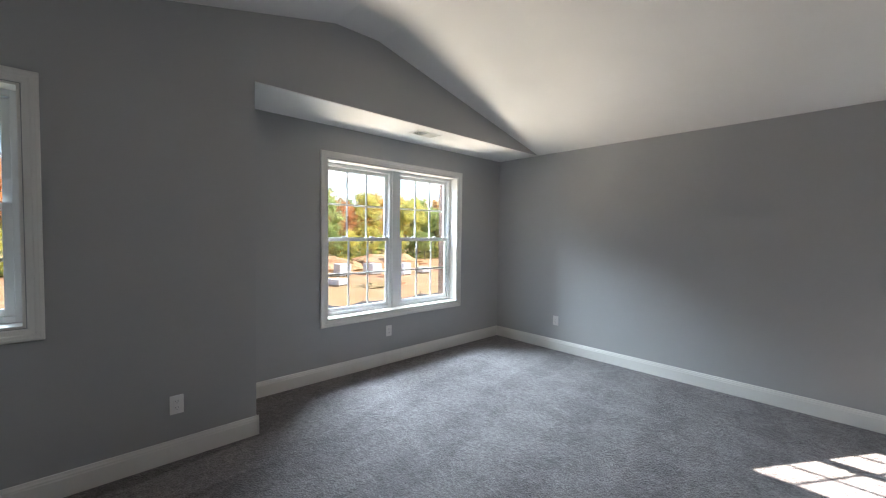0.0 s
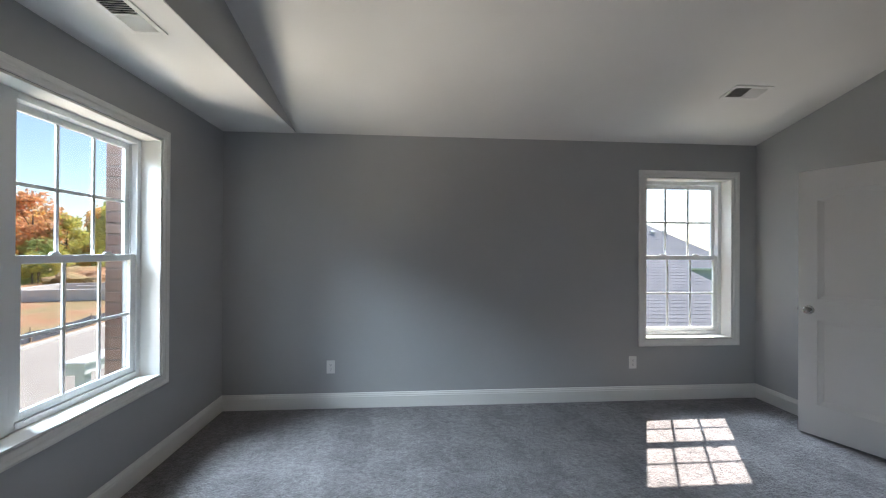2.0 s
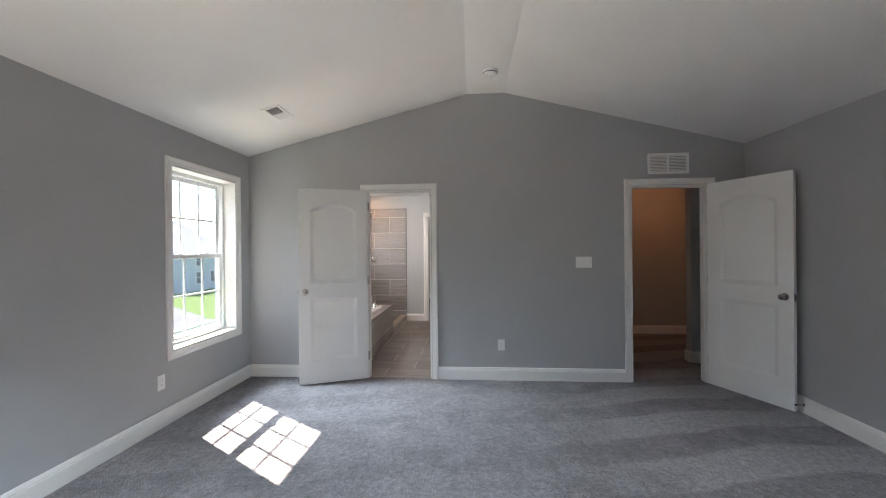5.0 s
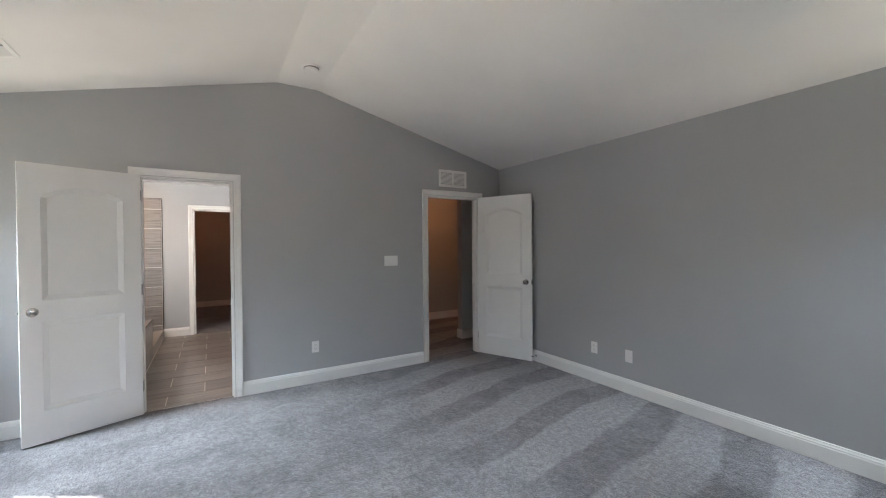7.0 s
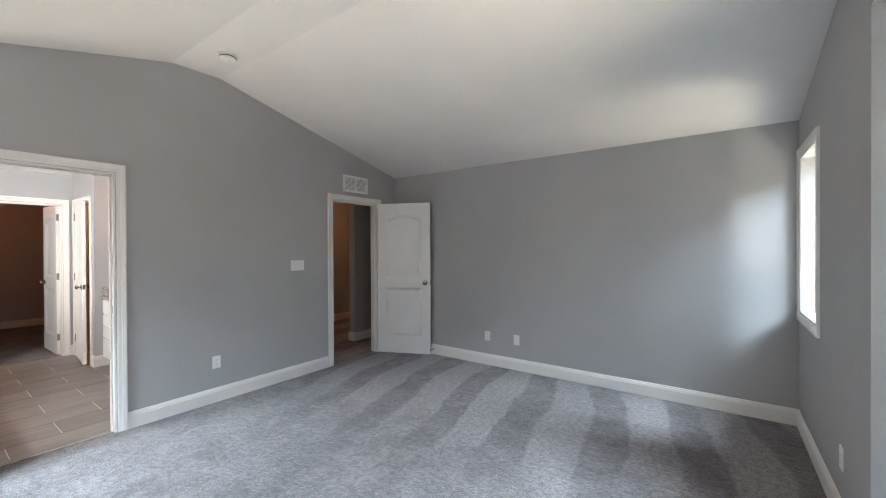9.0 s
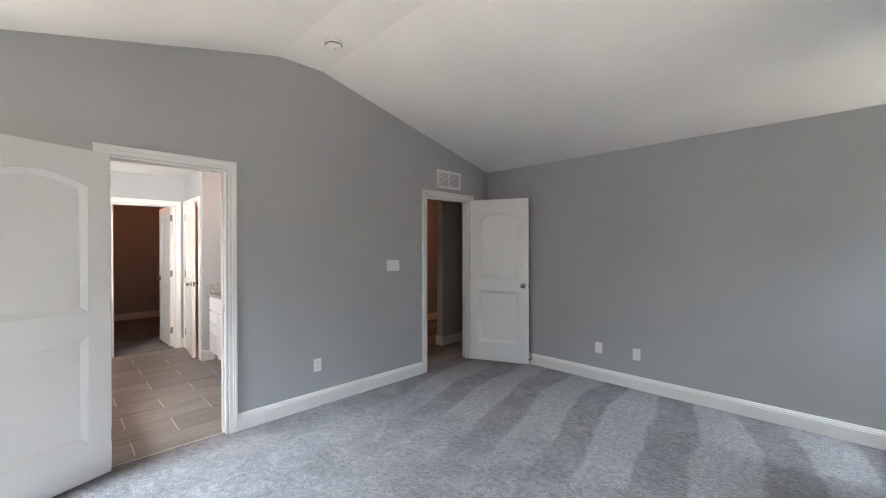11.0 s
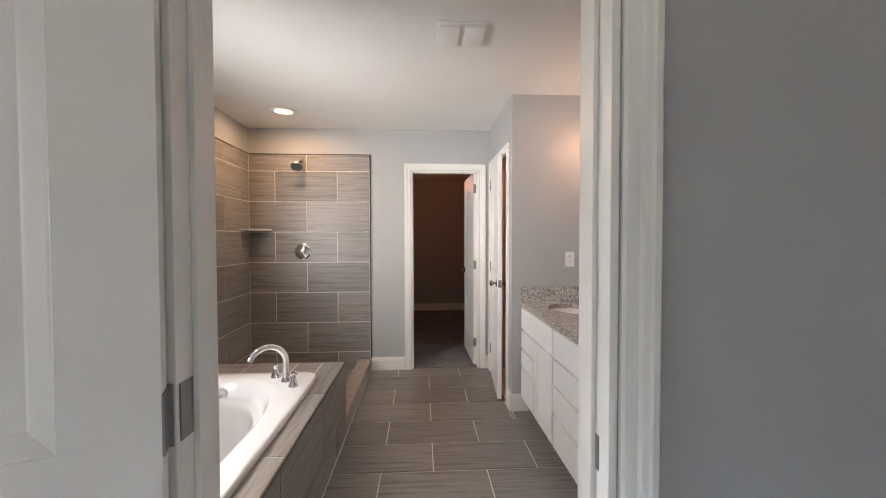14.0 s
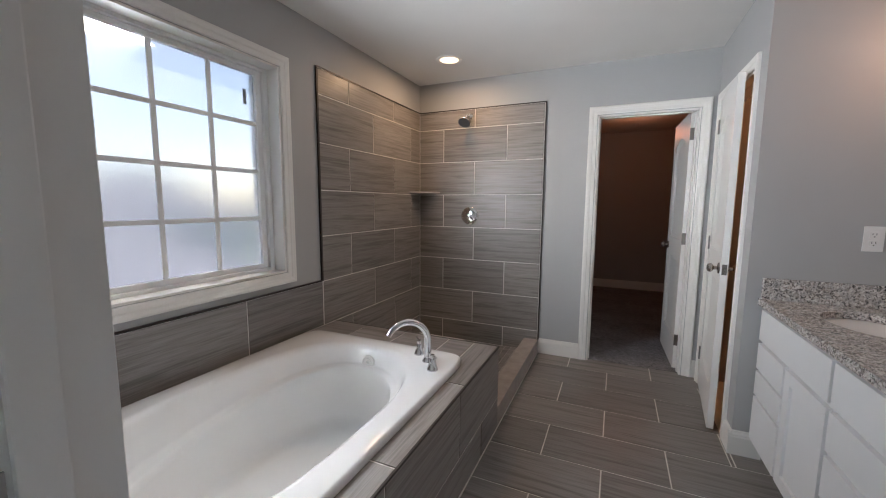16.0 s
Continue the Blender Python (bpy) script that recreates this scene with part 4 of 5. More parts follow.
hd.matrix_local = pose(0, 0.108, -0.036, 180 + 38, 0, 0)
fc = part("spray_face", lathe(bmesh.new(), [(0.050, 0.0632), (0.046, 0.066), (0.0, 0.066)], 30), Mat("grey_nozzle_plate", (0.12, 0.12, 0.12), 0.4).m, hd)
th = thing("shower_valve", pose(XB - 0.012, 4.358, 1.215, 0, 0, 90), "round chrome shower valve with a lever", "shower valve")
smooth(part("plate", lathe(bmesh.new(), [(0.0, 0.016), (0.030, 0.015), (0.060, 0.010), (0.078, 0.004), (0.082, 0.0)], 40), CHROME, th)).matrix_local = pose(0, 0, 0, -90, 0, 0)
smooth(part("hub", lathe(bmesh.new(), [(0.0, 0.052), (0.014, 0.051), (0.021, 0.044), (0.023, 0.014)], 24), CHROME, th)).matrix_local = pose(0, 0, 0, -90, 0, 0)
part("lever", tube(bmesh.new(), [(0, 0.045, 0), (-0.02, 0.050, -0.022), (-0.042, 0.052, -0.050)], [0.009, 0.008, 0.006], 10), CHROME, th)

# vanity
FY = 2.385                       # cabinet face
TOPZ = 0.826                     # underside of the stone


def slab_front(bm, x0, x1, z0, z1):
    return box(bm, x0, x1, FY, FY + 0.020, z0, z1, bevel=0.0025)


def panel_door(bm, x0, x1, z0, z1):
    s = 0.055
    for q in ((x0, x0 + s, z0, z1), (x1 - s, x1, z0, z1), (x0 + s, x1 - s, z0, z0 + s), (x0 + s, x1 - s, z1 - s, z1)):
        box(bm, q[0], q[1], FY, FY + 0.020, q[2], q[3], bevel=0.002)
    box(bm, x0 + s, x1 - s, FY, FY + 0.008, z0 + s, z1 - s)
    return bm


def cabinet(x0, x1, label):
    th = thing("vanity_cabinet", pose(0, 0, 0), label, "cabinet", "vanity cabinets")
    part("body", boxes((x0, x1, YV + 0.001, FY, 0.10, TOPZ - 0.001), (x0, x1, YV + 0.001, FY - 0.075, -0.001, 0.10)), CABINET, th)
    return th


r = 0.010
c1 = cabinet(3.330, XV - 0.002, "white sink base cabinet with door and drawers")
part("false_front", slab_front(bmesh.new(), 3.330 + r, XV - 0.016, 0.650, 0.805), CABINET, c1)
for z0, z1 in ((0.500, 0.632), (0.362, 0.486), (0.118, 0.348)):
    part("drawer_front", slab_front(bmesh.new(), 3.705 + r, XV - 0.016, z0, z1), CABINET, c1)
part("cabinet_door", panel_door(bmesh.new(), 3.330 + r, 3.705 - r, 0.118, 0.632), CABINET, c1)
c2 = cabinet(2.705, 3.329, "white bank of four vanity drawers")
for z0, z1 in ((0.650, 0.805), (0.490, 0.632), (0.320, 0.472), (0.118, 0.302)):
    part("drawer_front", slab_front(bmesh.new(), 2.705 + r, 3.329 - r, z0, z1), CABINET, c2)
c3 = cabinet(1.980, 2.704, "white base cabinet with door and drawers")
part("false_front", slab_front(bmesh.new(), 1.980 + r, 2.704 - r, 0.650, 0.805), CABINET, c3)
part("cabinet_door", panel_door(bmesh.new(), 2.330 + r, 2.704 - r, 0.118, 0.632), CABINET, c3)
for z0, z1 in ((0.500, 0.632), (0.362, 0.486), (0.118, 0.348)):
    part("drawer_front", slab_front(bmesh.new(), 1.980 + r, 2.330 - r, z0, z1), CABINET, c3)

SX, SY, SA, SB = 3.705, 2.130, 0.212, 0.160
bm = bmesh.new()
n_o = 64
x0, x1, y0, y1 = 1.965, XV - 0.001, YV + 0.001, 2.420
outer_pts = []
for i in range(n_o):
    t = 2 * math.pi * i / n_o
    c, s = math.cos(t), math.sin(t)
    f = min(((x1 - SX) / c if c > 1e-9 else (x0 - SX) / c if c < -1e-9 else 1e9), ((y1 - SY) / s if s > 1e-9 else (y0 - SY) / s if s < -1e-9 else 1e9))
    outer_pts.append((SX + c * f, SY + s * f))
for cx, cy in ((x0, y0), (x0, y1), (x1, y0), (x1, y1)):
    j = min(range(n_o), key=lambda i: (outer_pts[i][0] - cx) ** 2 + (outer_pts[i][1] - cy) ** 2)
    outer_pts[j] = (cx, cy)
ell = [(SX + SA * math.cos(2 * math.pi * i / n_o), SY + SB * math.sin(2 * math.pi * i / n_o)) for i in range(n_o)]
oval = [[bm.verts.new((x, y, z)) for x, y in pts] for pts, z in ((ell, TOPZ), (ell, TOPZ + 0.030), ([(SX + (x - SX) * 1.012, SY + (y - SY) * 1.012) for x, y in ell], TOPZ + 0.033), (outer_pts, TOPZ + 0.033), (outer_pts, TOPZ))]
skin(bm, oval + [oval[0]])
ct = thing("vanity_countertop", pose(0, 0, 0), "speckled grey-brown granite vanity top", "countertop")
part("slab", bm, GRANITE, ct)
part("backsplash", boxes((x0, x1 - 0.021, YV + 0.001, YV + 0.021, TOPZ + 0.033, TOPZ + 0.140), bevel=0.002), GRANITE, ct)
part("side_splash", boxes((XV - 0.021, XV - 0.001, YV + 0.001, 2.412, TOPZ + 0.033, TOPZ + 0.140), bevel=0.002), GRANITE, ct)

sk = thing("sink", pose(SX, SY, TOPZ), "white oval undermount porcelain sink", "sink")
bm = bmesh.new()
loops = []
for a, b, z in ((SA + 0.025, SB + 0.025, -0.0015), (SA - 0.004, SB - 0.004, -0.0015), (SA - 0.012, SB - 0.012, -0.03), (SA - 0.03, SB - 0.03, -0.09), (SA - 0.075, SB - 0.07, -0.13), (0.06, 0.05, -0.145), (0.022, 0.022, -0.148)):
    loops.append([bm.verts.new((a * math.cos(2 * math.pi * i / 48), b * math.sin(2 * math.pi * i / 48), z)) for i in range(48)])
skin(bm, loops, True)
smooth(part("bowl", bm, PORCELAIN, sk))
part("drain", lathe(bmesh.new(), [(0.0, 0.006), (0.014, 0.005), (0.021, 0.002), (0.022, 0.0)], 20), CHROME, sk).location = (0, 0, -0.1478)

fa = thing("sink_faucet", pose(SX + 0.01, 1.912, TOPZ + 0.033), "chrome two-handle centerset sink faucet", "faucet")
smooth(part("base", boxes((-0.082, 0.082, -0.026, 0.026, 0, 0.014), bevel=0.006), CHROME, fa))
arc = [(0, 0, 0.01), (0, 0, 0.06)] + [(0, 0.062 - 0.062 * math.cos(a), 0.085 + 0.062 * math.sin(a)) for a in [math.pi * i / 12 for i in range(0, 10)]]
smooth(part("spout", tube(bmesh.new(), arc, [0.015, 0.014] + [0.013 - 0.0003 * i for i in range(10)]), CHROME, fa))
for x in (-0.052, 0.052):
    hb = smooth(part("handle", lathe(bmesh.new(), [(0.0, 0.062), (0.010, 0.061), (0.014, 0.054), (0.012, 0.046), (0.017, 0.014), (0.019, 0.0)], 20), CHROME, fa))
    hb.location = (x, 0, 0.012)
    part("lever", tube(bmesh.new(), [(0, 0, 0.055), (math.copysign(0.02, x), 0, 0.062), (math.copysign(0.046, x), 0, 0.066)], [0.006, 0.0055, 0.0045], 10), CHROME, hb)

vl = thing("vanity_light", pose(3.716, YV, 2.30, 0, 0, 0), "two-lamp vanity light with lit opal glass shades", "wall lamp")
part("back_plate", boxes((-0.20, 0.20, 0.0, 0.022, -0.028, 0.028), bevel=0.006), NICKEL, vl)
for x in (-0.115, 0.115):
    ar = smooth(part("arm", tube(bmesh.new(), [(x, 0.02, 0), (x, 0.06, 0.006), (x, 0.092, -0.005), (x, 0.10, -0.035)], 0.009), NICKEL, vl))
    part("socket_cup", lathe(bmesh.new(), [(0.0, 0.022), (0.020, 0.020), (0.026, 0.004), (0.026, -0.012)], 20), NICKEL, ar).location = (x, 0.10, -0.045)
    smooth(part("shade", lathe(bmesh.new(), [(0.020, 0.008), (0.045, 0.004), (0.056, -0.006), (0.057, -0.020), (0.055, -0.135), (0.052, -0.135), (0.053, -0.020), (0.044, 0.0)], 30), SHADE_GLOW, vl)).location = (x, 0.10, -0.052)
    bulb("vanity_bulb", (3.716 + x, YV + 0.10, 2.085), 0.20, 0.06, (1.0, 0.55, 0.37))

rl = thing("recessed_light", pose(4.547, 4.358, H, 180, 0, 0), "lit round recessed shower downlight", "ceiling light")
smooth(part("trim_ring", lathe(bmesh.new(), [(0.100, 0.0), (0.100, 0.004), (0.094, 0.007), (0.076, 0.006), (0.072, 0.001)], 40), PLASTIC, rl))
part("lens", lathe(bmesh.new(), [(0.074, 0.002), (0.05, 0.0045), (0.0, 0.005)], 40), LENS_GLOW, rl)
dl = new("downlight_beam", bpy.data.lights.new("downlight_beam", 'AREA'))
dl.data.shape, dl.data.size, dl.data.energy, dl.data.color = 'DISK', 0.13, 0.9, WARM
dl.matrix_world = look((4.547, 4.358, H - 0.012), (4.547, 4.358, 0))

# a flush lamp lights the hallway
hl = thing("hall_ceiling_lamp", pose(3.20, -0.45, H, 180, 0, 0), "flush white glass hallway ceiling lamp, lit", "ceiling light")
smooth(part("canopy", lathe(bmesh.new(), [(0.0, 0.0), (0.14, 0.0), (0.14, 0.02), (0.12, 0.022)], 32), NICKEL, hl))
smooth(part("shade", lathe(bmesh.new(), [(0.135, 0.02), (0.125, 0.06), (0.08, 0.095), (0.0, 0.108)], 32), SHADE_GLOW, hl))
bulb("hall_bulb", (3.20, -0.45, H - 0.16), 0.55, 0.08, (1.0, 0.40, 0.17))
# unseen fill light added to warm the dark closet; no fixture there
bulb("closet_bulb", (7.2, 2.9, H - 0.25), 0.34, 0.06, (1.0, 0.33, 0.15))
bulb("small_room_bulb", (4.7, 1.6, H - 0.25), 0.7, 0.06, (1.0, 0.42, 0.16))

# bathroom floor tiles, rows across the room, laid in half bond
ft = bpy.data.objects["bathroom_subfloor"]
solid("carpet_threshold", boxes((E, 1.763, BD[0] + 0.0145, BD[1] - 0.0145, -0.2, 0.001)), CARPET, "strip of grey carpet in the bathroom doorway", "floor")
x = 3.616 - 0.3085 * 6
rowi = 0
while x < XB + 0.02:
    a, b = max(x, EB - 0.06), min(x + 0.3085, XB + 0.03)
    if b - a > 0.03:
        first = 3.405 if rowi % 2 == 0 else 3.105
        cx = (a + b) / 2
        hi = 3.686
        lo = (YV + 0.003) if cx < XV else (YC + 0.001)
        if a < XV <= cx:
            lay(ft, pose(a, 0, -0.009, 90, 0, 90), YV + 0.003, YC, 0.0, XV - a, first)
        if b > XB:
            b = XB - 0.002 if b < XB + 0.01 else b
        if a < EB:
            lay(ft, pose(a, 0, -0.009, 90, 0, 90), BD[0] + 0.014, BD[1] - 0.014, 0.0, EB - a, first, joint=0.0)
            a = EB
        lay(ft, pose(a, 0, -0.009, 90, 0, 90), lo, hi, 0.0, b - a, first)
    x += 0.3085
    rowi += 1

# ---- outdoors ----
GZ = -3.2
k = Mat("ground_cover", (0.3, 0.2, 0.1), 0.95)
v = k.world_coords()
geo = k.n.new("ShaderNodeSeparateXYZ")
k.l.new(v, geo.inputs[0])
clay = k.ramp(k.noise(v, 0.55, 7, 0.65), (0.30, (0.30, 0.135, 0.065)), (0.50, (0.43, 0.225, 0.115)), (0.62, (0.44, 0.30, 0.19)), (0.75, (0.50, 0.43, 0.36)))
straw = k.ramp(k.noise(v, 0.22, 4), (0.45, (0, 0, 0)), (0.60, (1, 1, 1)))
clay = k.mix(straw, clay, k.ramp(k.noise(v, 3.0, 6), (0.35, (0.26, 0.17, 0.07)), (0.65, (0.37, 0.29, 0.15))))
grass = k.ramp(k.noise(v, 2.5, 7, 0.7), (0.3, (0.05, 0.10, 0.02)), (0.6, (0.12, 0.19, 0.035)), (0.8, (0.20, 0.24, 0.06)))
edge = k.n.new("ShaderNodeMapRange")
edge.inputs["From Min"].default_value, edge.inputs["From Max"].default_value = -9.5, -7.5
k.l.new(geo.outputs["X"], edge.inputs["Value"])
k.colour(k.mix(edge.outputs[0], clay, grass))
k.bump(k.noise(v, 6, 6), 0.8, 0.15)
GROUND = k.m
bm = bmesh.new()
vs = [bm.verts.new(p) for p in ((-900, -900, GZ), (900, -900, GZ), (900, 900, GZ), (-900, 900, GZ))]
bm.faces.new(vs)
solid("ground", bm, GROUND, "orange clay building land and green lawn", "ground")


def bend(y):
    return -0.0084 * max(0.0, y - 14.0) ** 2


def ribbon(x0, x1, z0, z1, ya, yb, step=2.0):
    bm = bmesh.new()
    loops = []
    y = ya
    while y <= yb + 1e-6:
        loops.append([bm.verts.new((x + bend(min(y, 60)), y, z)) for x, z in ((x0, z0), (x1, z0), (x1, z1), (x0, z1))])
        y += step
    skin(bm, loops)
    bm.faces.new(loops[0][::-1]), bm.faces.new(loops[-1])
    return bm


k = Mat("pale_road", (0.3, 0.28, 0.26), 0.9)
v = k.world_coords()
k.colour(k.ramp(k.noise(v, 0.8, 6, 0.6), (0.3, (0.31, 0.275, 0.235)), (0.7, (0.39, 0.35, 0.305))))
k.bump(k.noise(v, 40, 4), 0.3, 0.01)
ROADM = k.m
k = Mat("kerb_concrete", (0.5, 0.48, 0.45), 0.85)
v = k.world_coords()
k.colour(k.ramp(k.noise(v, 3, 5), (0.3, (0.45, 0.43, 0.40)), (0.7, (0.58, 0.56, 0.52))))
CONCRETE = k.m
solid("road", ribbon(-18.6, -9.5, GZ - 0.1, GZ + 0.03, -90, 110), ROADM, "pale dusty new road", "road")
solid("kerb", ribbon(-18.9, -18.6, GZ - 0.1, GZ + 0.16, -90, 110), CONCRETE, "concrete kerb along the road", "kerb")
solid("kerb", ribbon(-9.5, -9.2, GZ - 0.1, GZ + 0.16, -90, 110), CONCRETE, "concrete kerb along the lawn", "kerb")

# silt fence
FABRIC = Mat("black_silt_fabric", (0.09, 0.10, 0.12), 0.8).m
STAKE = Mat("raw_wood_stake", (0.36, 0.26, 0.16), 0.8).m
sf = thing("silt_fence", pose(0, 0, 0), "black fabric silt fence on wooden stakes", "fence")
bm = bmesh.new()
loops = []
for i in range(0, 121):
    y = -30 + i * 0.75
    sag = 0.58 - 0.10 * abs(math.sin(i * math.pi / 3.0)) + random.uniform(-0.04, 0.03)
    w = random.uniform(-0.05, 0.05)
    loops.append([bm.verts.new((-19.7 + bend(y) + w * f, y, GZ - 0.02 + sag * f)) for f in (0, 0.5, 1.0)] + [bm.verts.new((-19.69 + bend(y) + w * f, y, GZ - 0.02 + sag * f)) for f in (1.0, 0.5, 0)])
skin(bm, loops)
part("fabric", bm, FABRIC, sf)
st = None
for i in range(0, 121, 3):
    y = -30 + i * 0.75
    st = part("stake", boxes((-0.02, 0.02, -0.02, 0.02, 0, 0.78), bevel=0.003) if st is None else st.data, STAKE, sf)
    st.matrix_local = pose(-19.65 + bend(y), y, GZ - 0.02, random.uniform(-4, 4), random.uniform(-4, 4), 0)

# wrapped pallets of blocks
k = Mat("wrapped_grey_blocks", (0.5, 0.5, 0.51), 0.5)
v = k.coords()
k.colour(k.ramp(k.noise(v, 5, 4), (0.3, (0.46, 0.46, 0.48)), (0.7, (0.62, 0.62, 0.63))))
BLOCKS = k.m
pallet0 = None
for x, y, w, d, h, a in ((-36.5, 24.2, 1.6, 1.3, 1.25, 8), (-33.4, 24.9, 1.5, 1.2, 1.2, -6), (-34.2, 26.6, 1.5, 1.3, 1.35, 14), (-35.6, 27.4, 1.4, 1.3, 1.2, 3), (-34.4, 29.9, 1.5, 1.2, 0.7, -10),
                         (-36.3, 35.6, 1.6, 1.2, 1.25, 5), (-37.0, 20.8, 1.6, 1.3, 1.3, -4), (-30.0, 10.0, 1.5, 1.2, 1.2, 10), (-33.0, 3.0, 1.5, 1.2, 1.2, -7), (-30.5, 16.8, 1.4, 1.2, 0.6, 20)):
    p = thing("block_pallet", pose(x, y, GZ, 0, 0, a), "wrapped grey pallet of concrete blocks", "pallet", "block pallets")
    part("stack", boxes((-w / 2, w / 2, -d / 2, d / 2, 0.13, h), bevel=0.04), BLOCKS, p)
    for oy in (-d / 2 + 0.08, 0, d / 2 - 0.08):
        part("skid", boxes((-w / 2, w / 2, oy - 0.05, oy + 0.05, 0, 0.13)), STAKE, p)

# unfinished foundation
fo = thing("foundation_wall", pose(-32.5, 41.5, GZ, 0, 0, 12), "low grey concrete block foundation of a house", "foundation")
for q in ((-5, 5, -4, -3.6, 0, 1.0), (-5, 5, 3.6, 4, 0, 1.0), (-5, -4.6, -3.6, 3.6, 0, 1.0), (4.6, 5, -3.6, 3.6, 0, 1.0), (-1, 3, -1, -0.7, 0, 1.1)):
    part("block_wall", boxes(q, bevel=0.02), CONCRETE, fo)


def mound(x, y, r, h, seed):
    rnd = random.Random(seed)
    bm = bmesh.new()
    bmesh.ops.create_icosphere(bm, subdivisions=4, radius=1)
    for vv in bm.verts:
        f = 1 + 0.35 * noise.noise(vv.co * 2.3 + Vector((seed, 0, 0))) + 0.12 * noise.noise(vv.co * 8)
        vv.co = Vector((vv.co.x * r * f, vv.co.y * r * 1.4 * f, max(-0.05, vv.co.z) * h * f))
    ob = part("dirt_mound", bm, GROUND, None)
    ob.location = (x, y, GZ)
    return tagged(ob, "heap of orange clay and debris", "dirt mound", "dirt mounds")


for i, (x, y, r, h) in enumerate(((-43, 22, 3.0, 1.6), (-46, 33, 4.0, 1.5), (-42, 12, 2.5, 1.2), (-41, 52, 3.5, 2.2), (-47, 2, 4.0, 1.6), (-28, 20, 1.5, 0.4))):
    mound(x, y, r, h, i + 3)

# trees
BARK = Mat("bark", (0.13, 0.10, 0.08), 0.9).m


def leaf_material(name, stops):
    """Thin leaves: they reflect and let sunlight through."""
    k = Mat(name, stops[0], 0.6)
    c = k.mix(k.island(), k.mix(k.random(), stops[0], stops[1]), k.mix(k.random(), stops[1], stops[2]))
    k.colour(c)
    tl, mx = k.n.new("ShaderNodeBsdfTranslucent"), k.n.new("ShaderNodeMixShader")
    k.l.new(c, tl.inputs["Color"])
    mx.inputs[0].default_value = 0.55
    k.l.new(k.p.outputs[0], mx.inputs[1])
    k.l.new(tl.outputs[0], mx.inputs[2])
    k.l.new(mx.outputs[0], k.n["Material Output"].inputs["Surface"])
    return k.m


LEAVES = [leaf_material("orange_leaves", ((0.76, 0.40, 0.12), (0.82, 0.52, 0.18), (0.66, 0.50, 0.20))),
          leaf_material("yellow_green_leaves", ((0.62, 0.60, 0.16), (0.74, 0.66, 0.22), (0.46, 0.52, 0.16))),
          leaf_material("green_leaves", ((0.30, 0.40, 0.14), (0.40, 0.48, 0.18), (0.48, 0.52, 0.22))),
          leaf_material("red_leaves", ((0.76, 0.34, 0.18), (0.80, 0.44, 0.22), (0.66, 0.42, 0.20)))]


def crown_mesh(seed, mat, rx, rz, clumps, per, size):
    """Many small leaf sprays in uneven clumps."""
    rnd = random.Random(seed)
    verts, faces = [], []
    for _ in range(clumps):
        t, u = rnd.uniform(0, 2 * math.pi), rnd.uniform(-0.75, 1)
        rr = rx * math.sqrt(1 - u * u * 0.9) * rnd.uniform(0.45, 1.05)
        c = Vector((rr * math.cos(t), rr * math.sin(t), rz * u * rnd.uniform(0.8, 1.1)))
        cr = rx * rnd.uniform(0.20, 0.36)
        for _ in range(per):
            d = Vector((rnd.gauss(0, 1), rnd.gauss(0, 1), rnd.gauss(0, 0.8))).normalized() * cr * rnd.uniform(0.3, 1.0)
            a = Vector((rnd.gauss(0, 1), rnd.gauss(0, 1), rnd.gauss(0, 1))).normalized()
            b = a.orthogonal().normalized()
            s = size * rnd.uniform(0.6, 1.4)
            p = c + d
            i = len(verts)
            verts += [p - a * s, p + b * s * 0.6, p + a * s, p - b * s * 0.6]
            faces.append((i, i + 1, i + 2, i + 3))
    me = bpy.data.meshes.new("crown")
    me.from_pydata([tuple(q) for q in verts], [], faces)
    me.materials.append(mat)
    return me


def trunk_mesh(seed, h):
    rnd = random.Random(seed)
    bm = bmesh.new()
    tube(bm, [(0, 0, -0.1), (rnd.uniform(-.1, .1), 0, h * 0.4), (rnd.uniform(-.2, .2), rnd.uniform(-.2, .2), h * 0.85)], [0.24, 0.17, 0.05], 8)
    for i in range(7):
        t, z = rnd.uniform(0, 6.28), h * rnd.uniform(0.3, 0.65)
        l = h * rnd.uniform(0.2, 0.34)
        tube(bm, [(0, 0, z), (l * 0.5 * math.cos(t), l * 0.5 * math.sin(t), z + l * 0.45), (l * math.cos(t), l * math.sin(t), z + l * 1.0)], [0.09, 0.06, 0.02], 6)
    bmesh.ops.recalc_face_normals(bm, faces=bm.faces[:])
    me = bpy.data.meshes.new("trunk")
    bm.to_mesh(me)
    bm.free()
    me.materials.append(BARK)
    return me


KINDS = []
for i in range(8):
    mi = (0, 1, 2, 3, 1, 2, 0, 2)[i]
    KINDS.append((trunk_mesh(i, 10.0), crown_mesh(50 + i, LEAVES[mi], 3.1, 3.7, 90, 40, 0.21), ("orange", "yellow-green", "green", "red", "yellow-green", "green", "orange", "green")[i]))


def tree(x, y, kind, scale):
    tr, cr, col = KINDS[kind]
    th = thing("tree", pose(x, y, GZ, 0, 0, random.uniform(0, 360)), "tall autumn tree with %s leaves" % col, "tree", "autumn trees")
    th.scale = (scale, scale, scale * random.uniform(0.9, 1.1))
    part("trunk", tr, BARK, th)
    part("crown", cr, BARK, th).location.z = 7.2


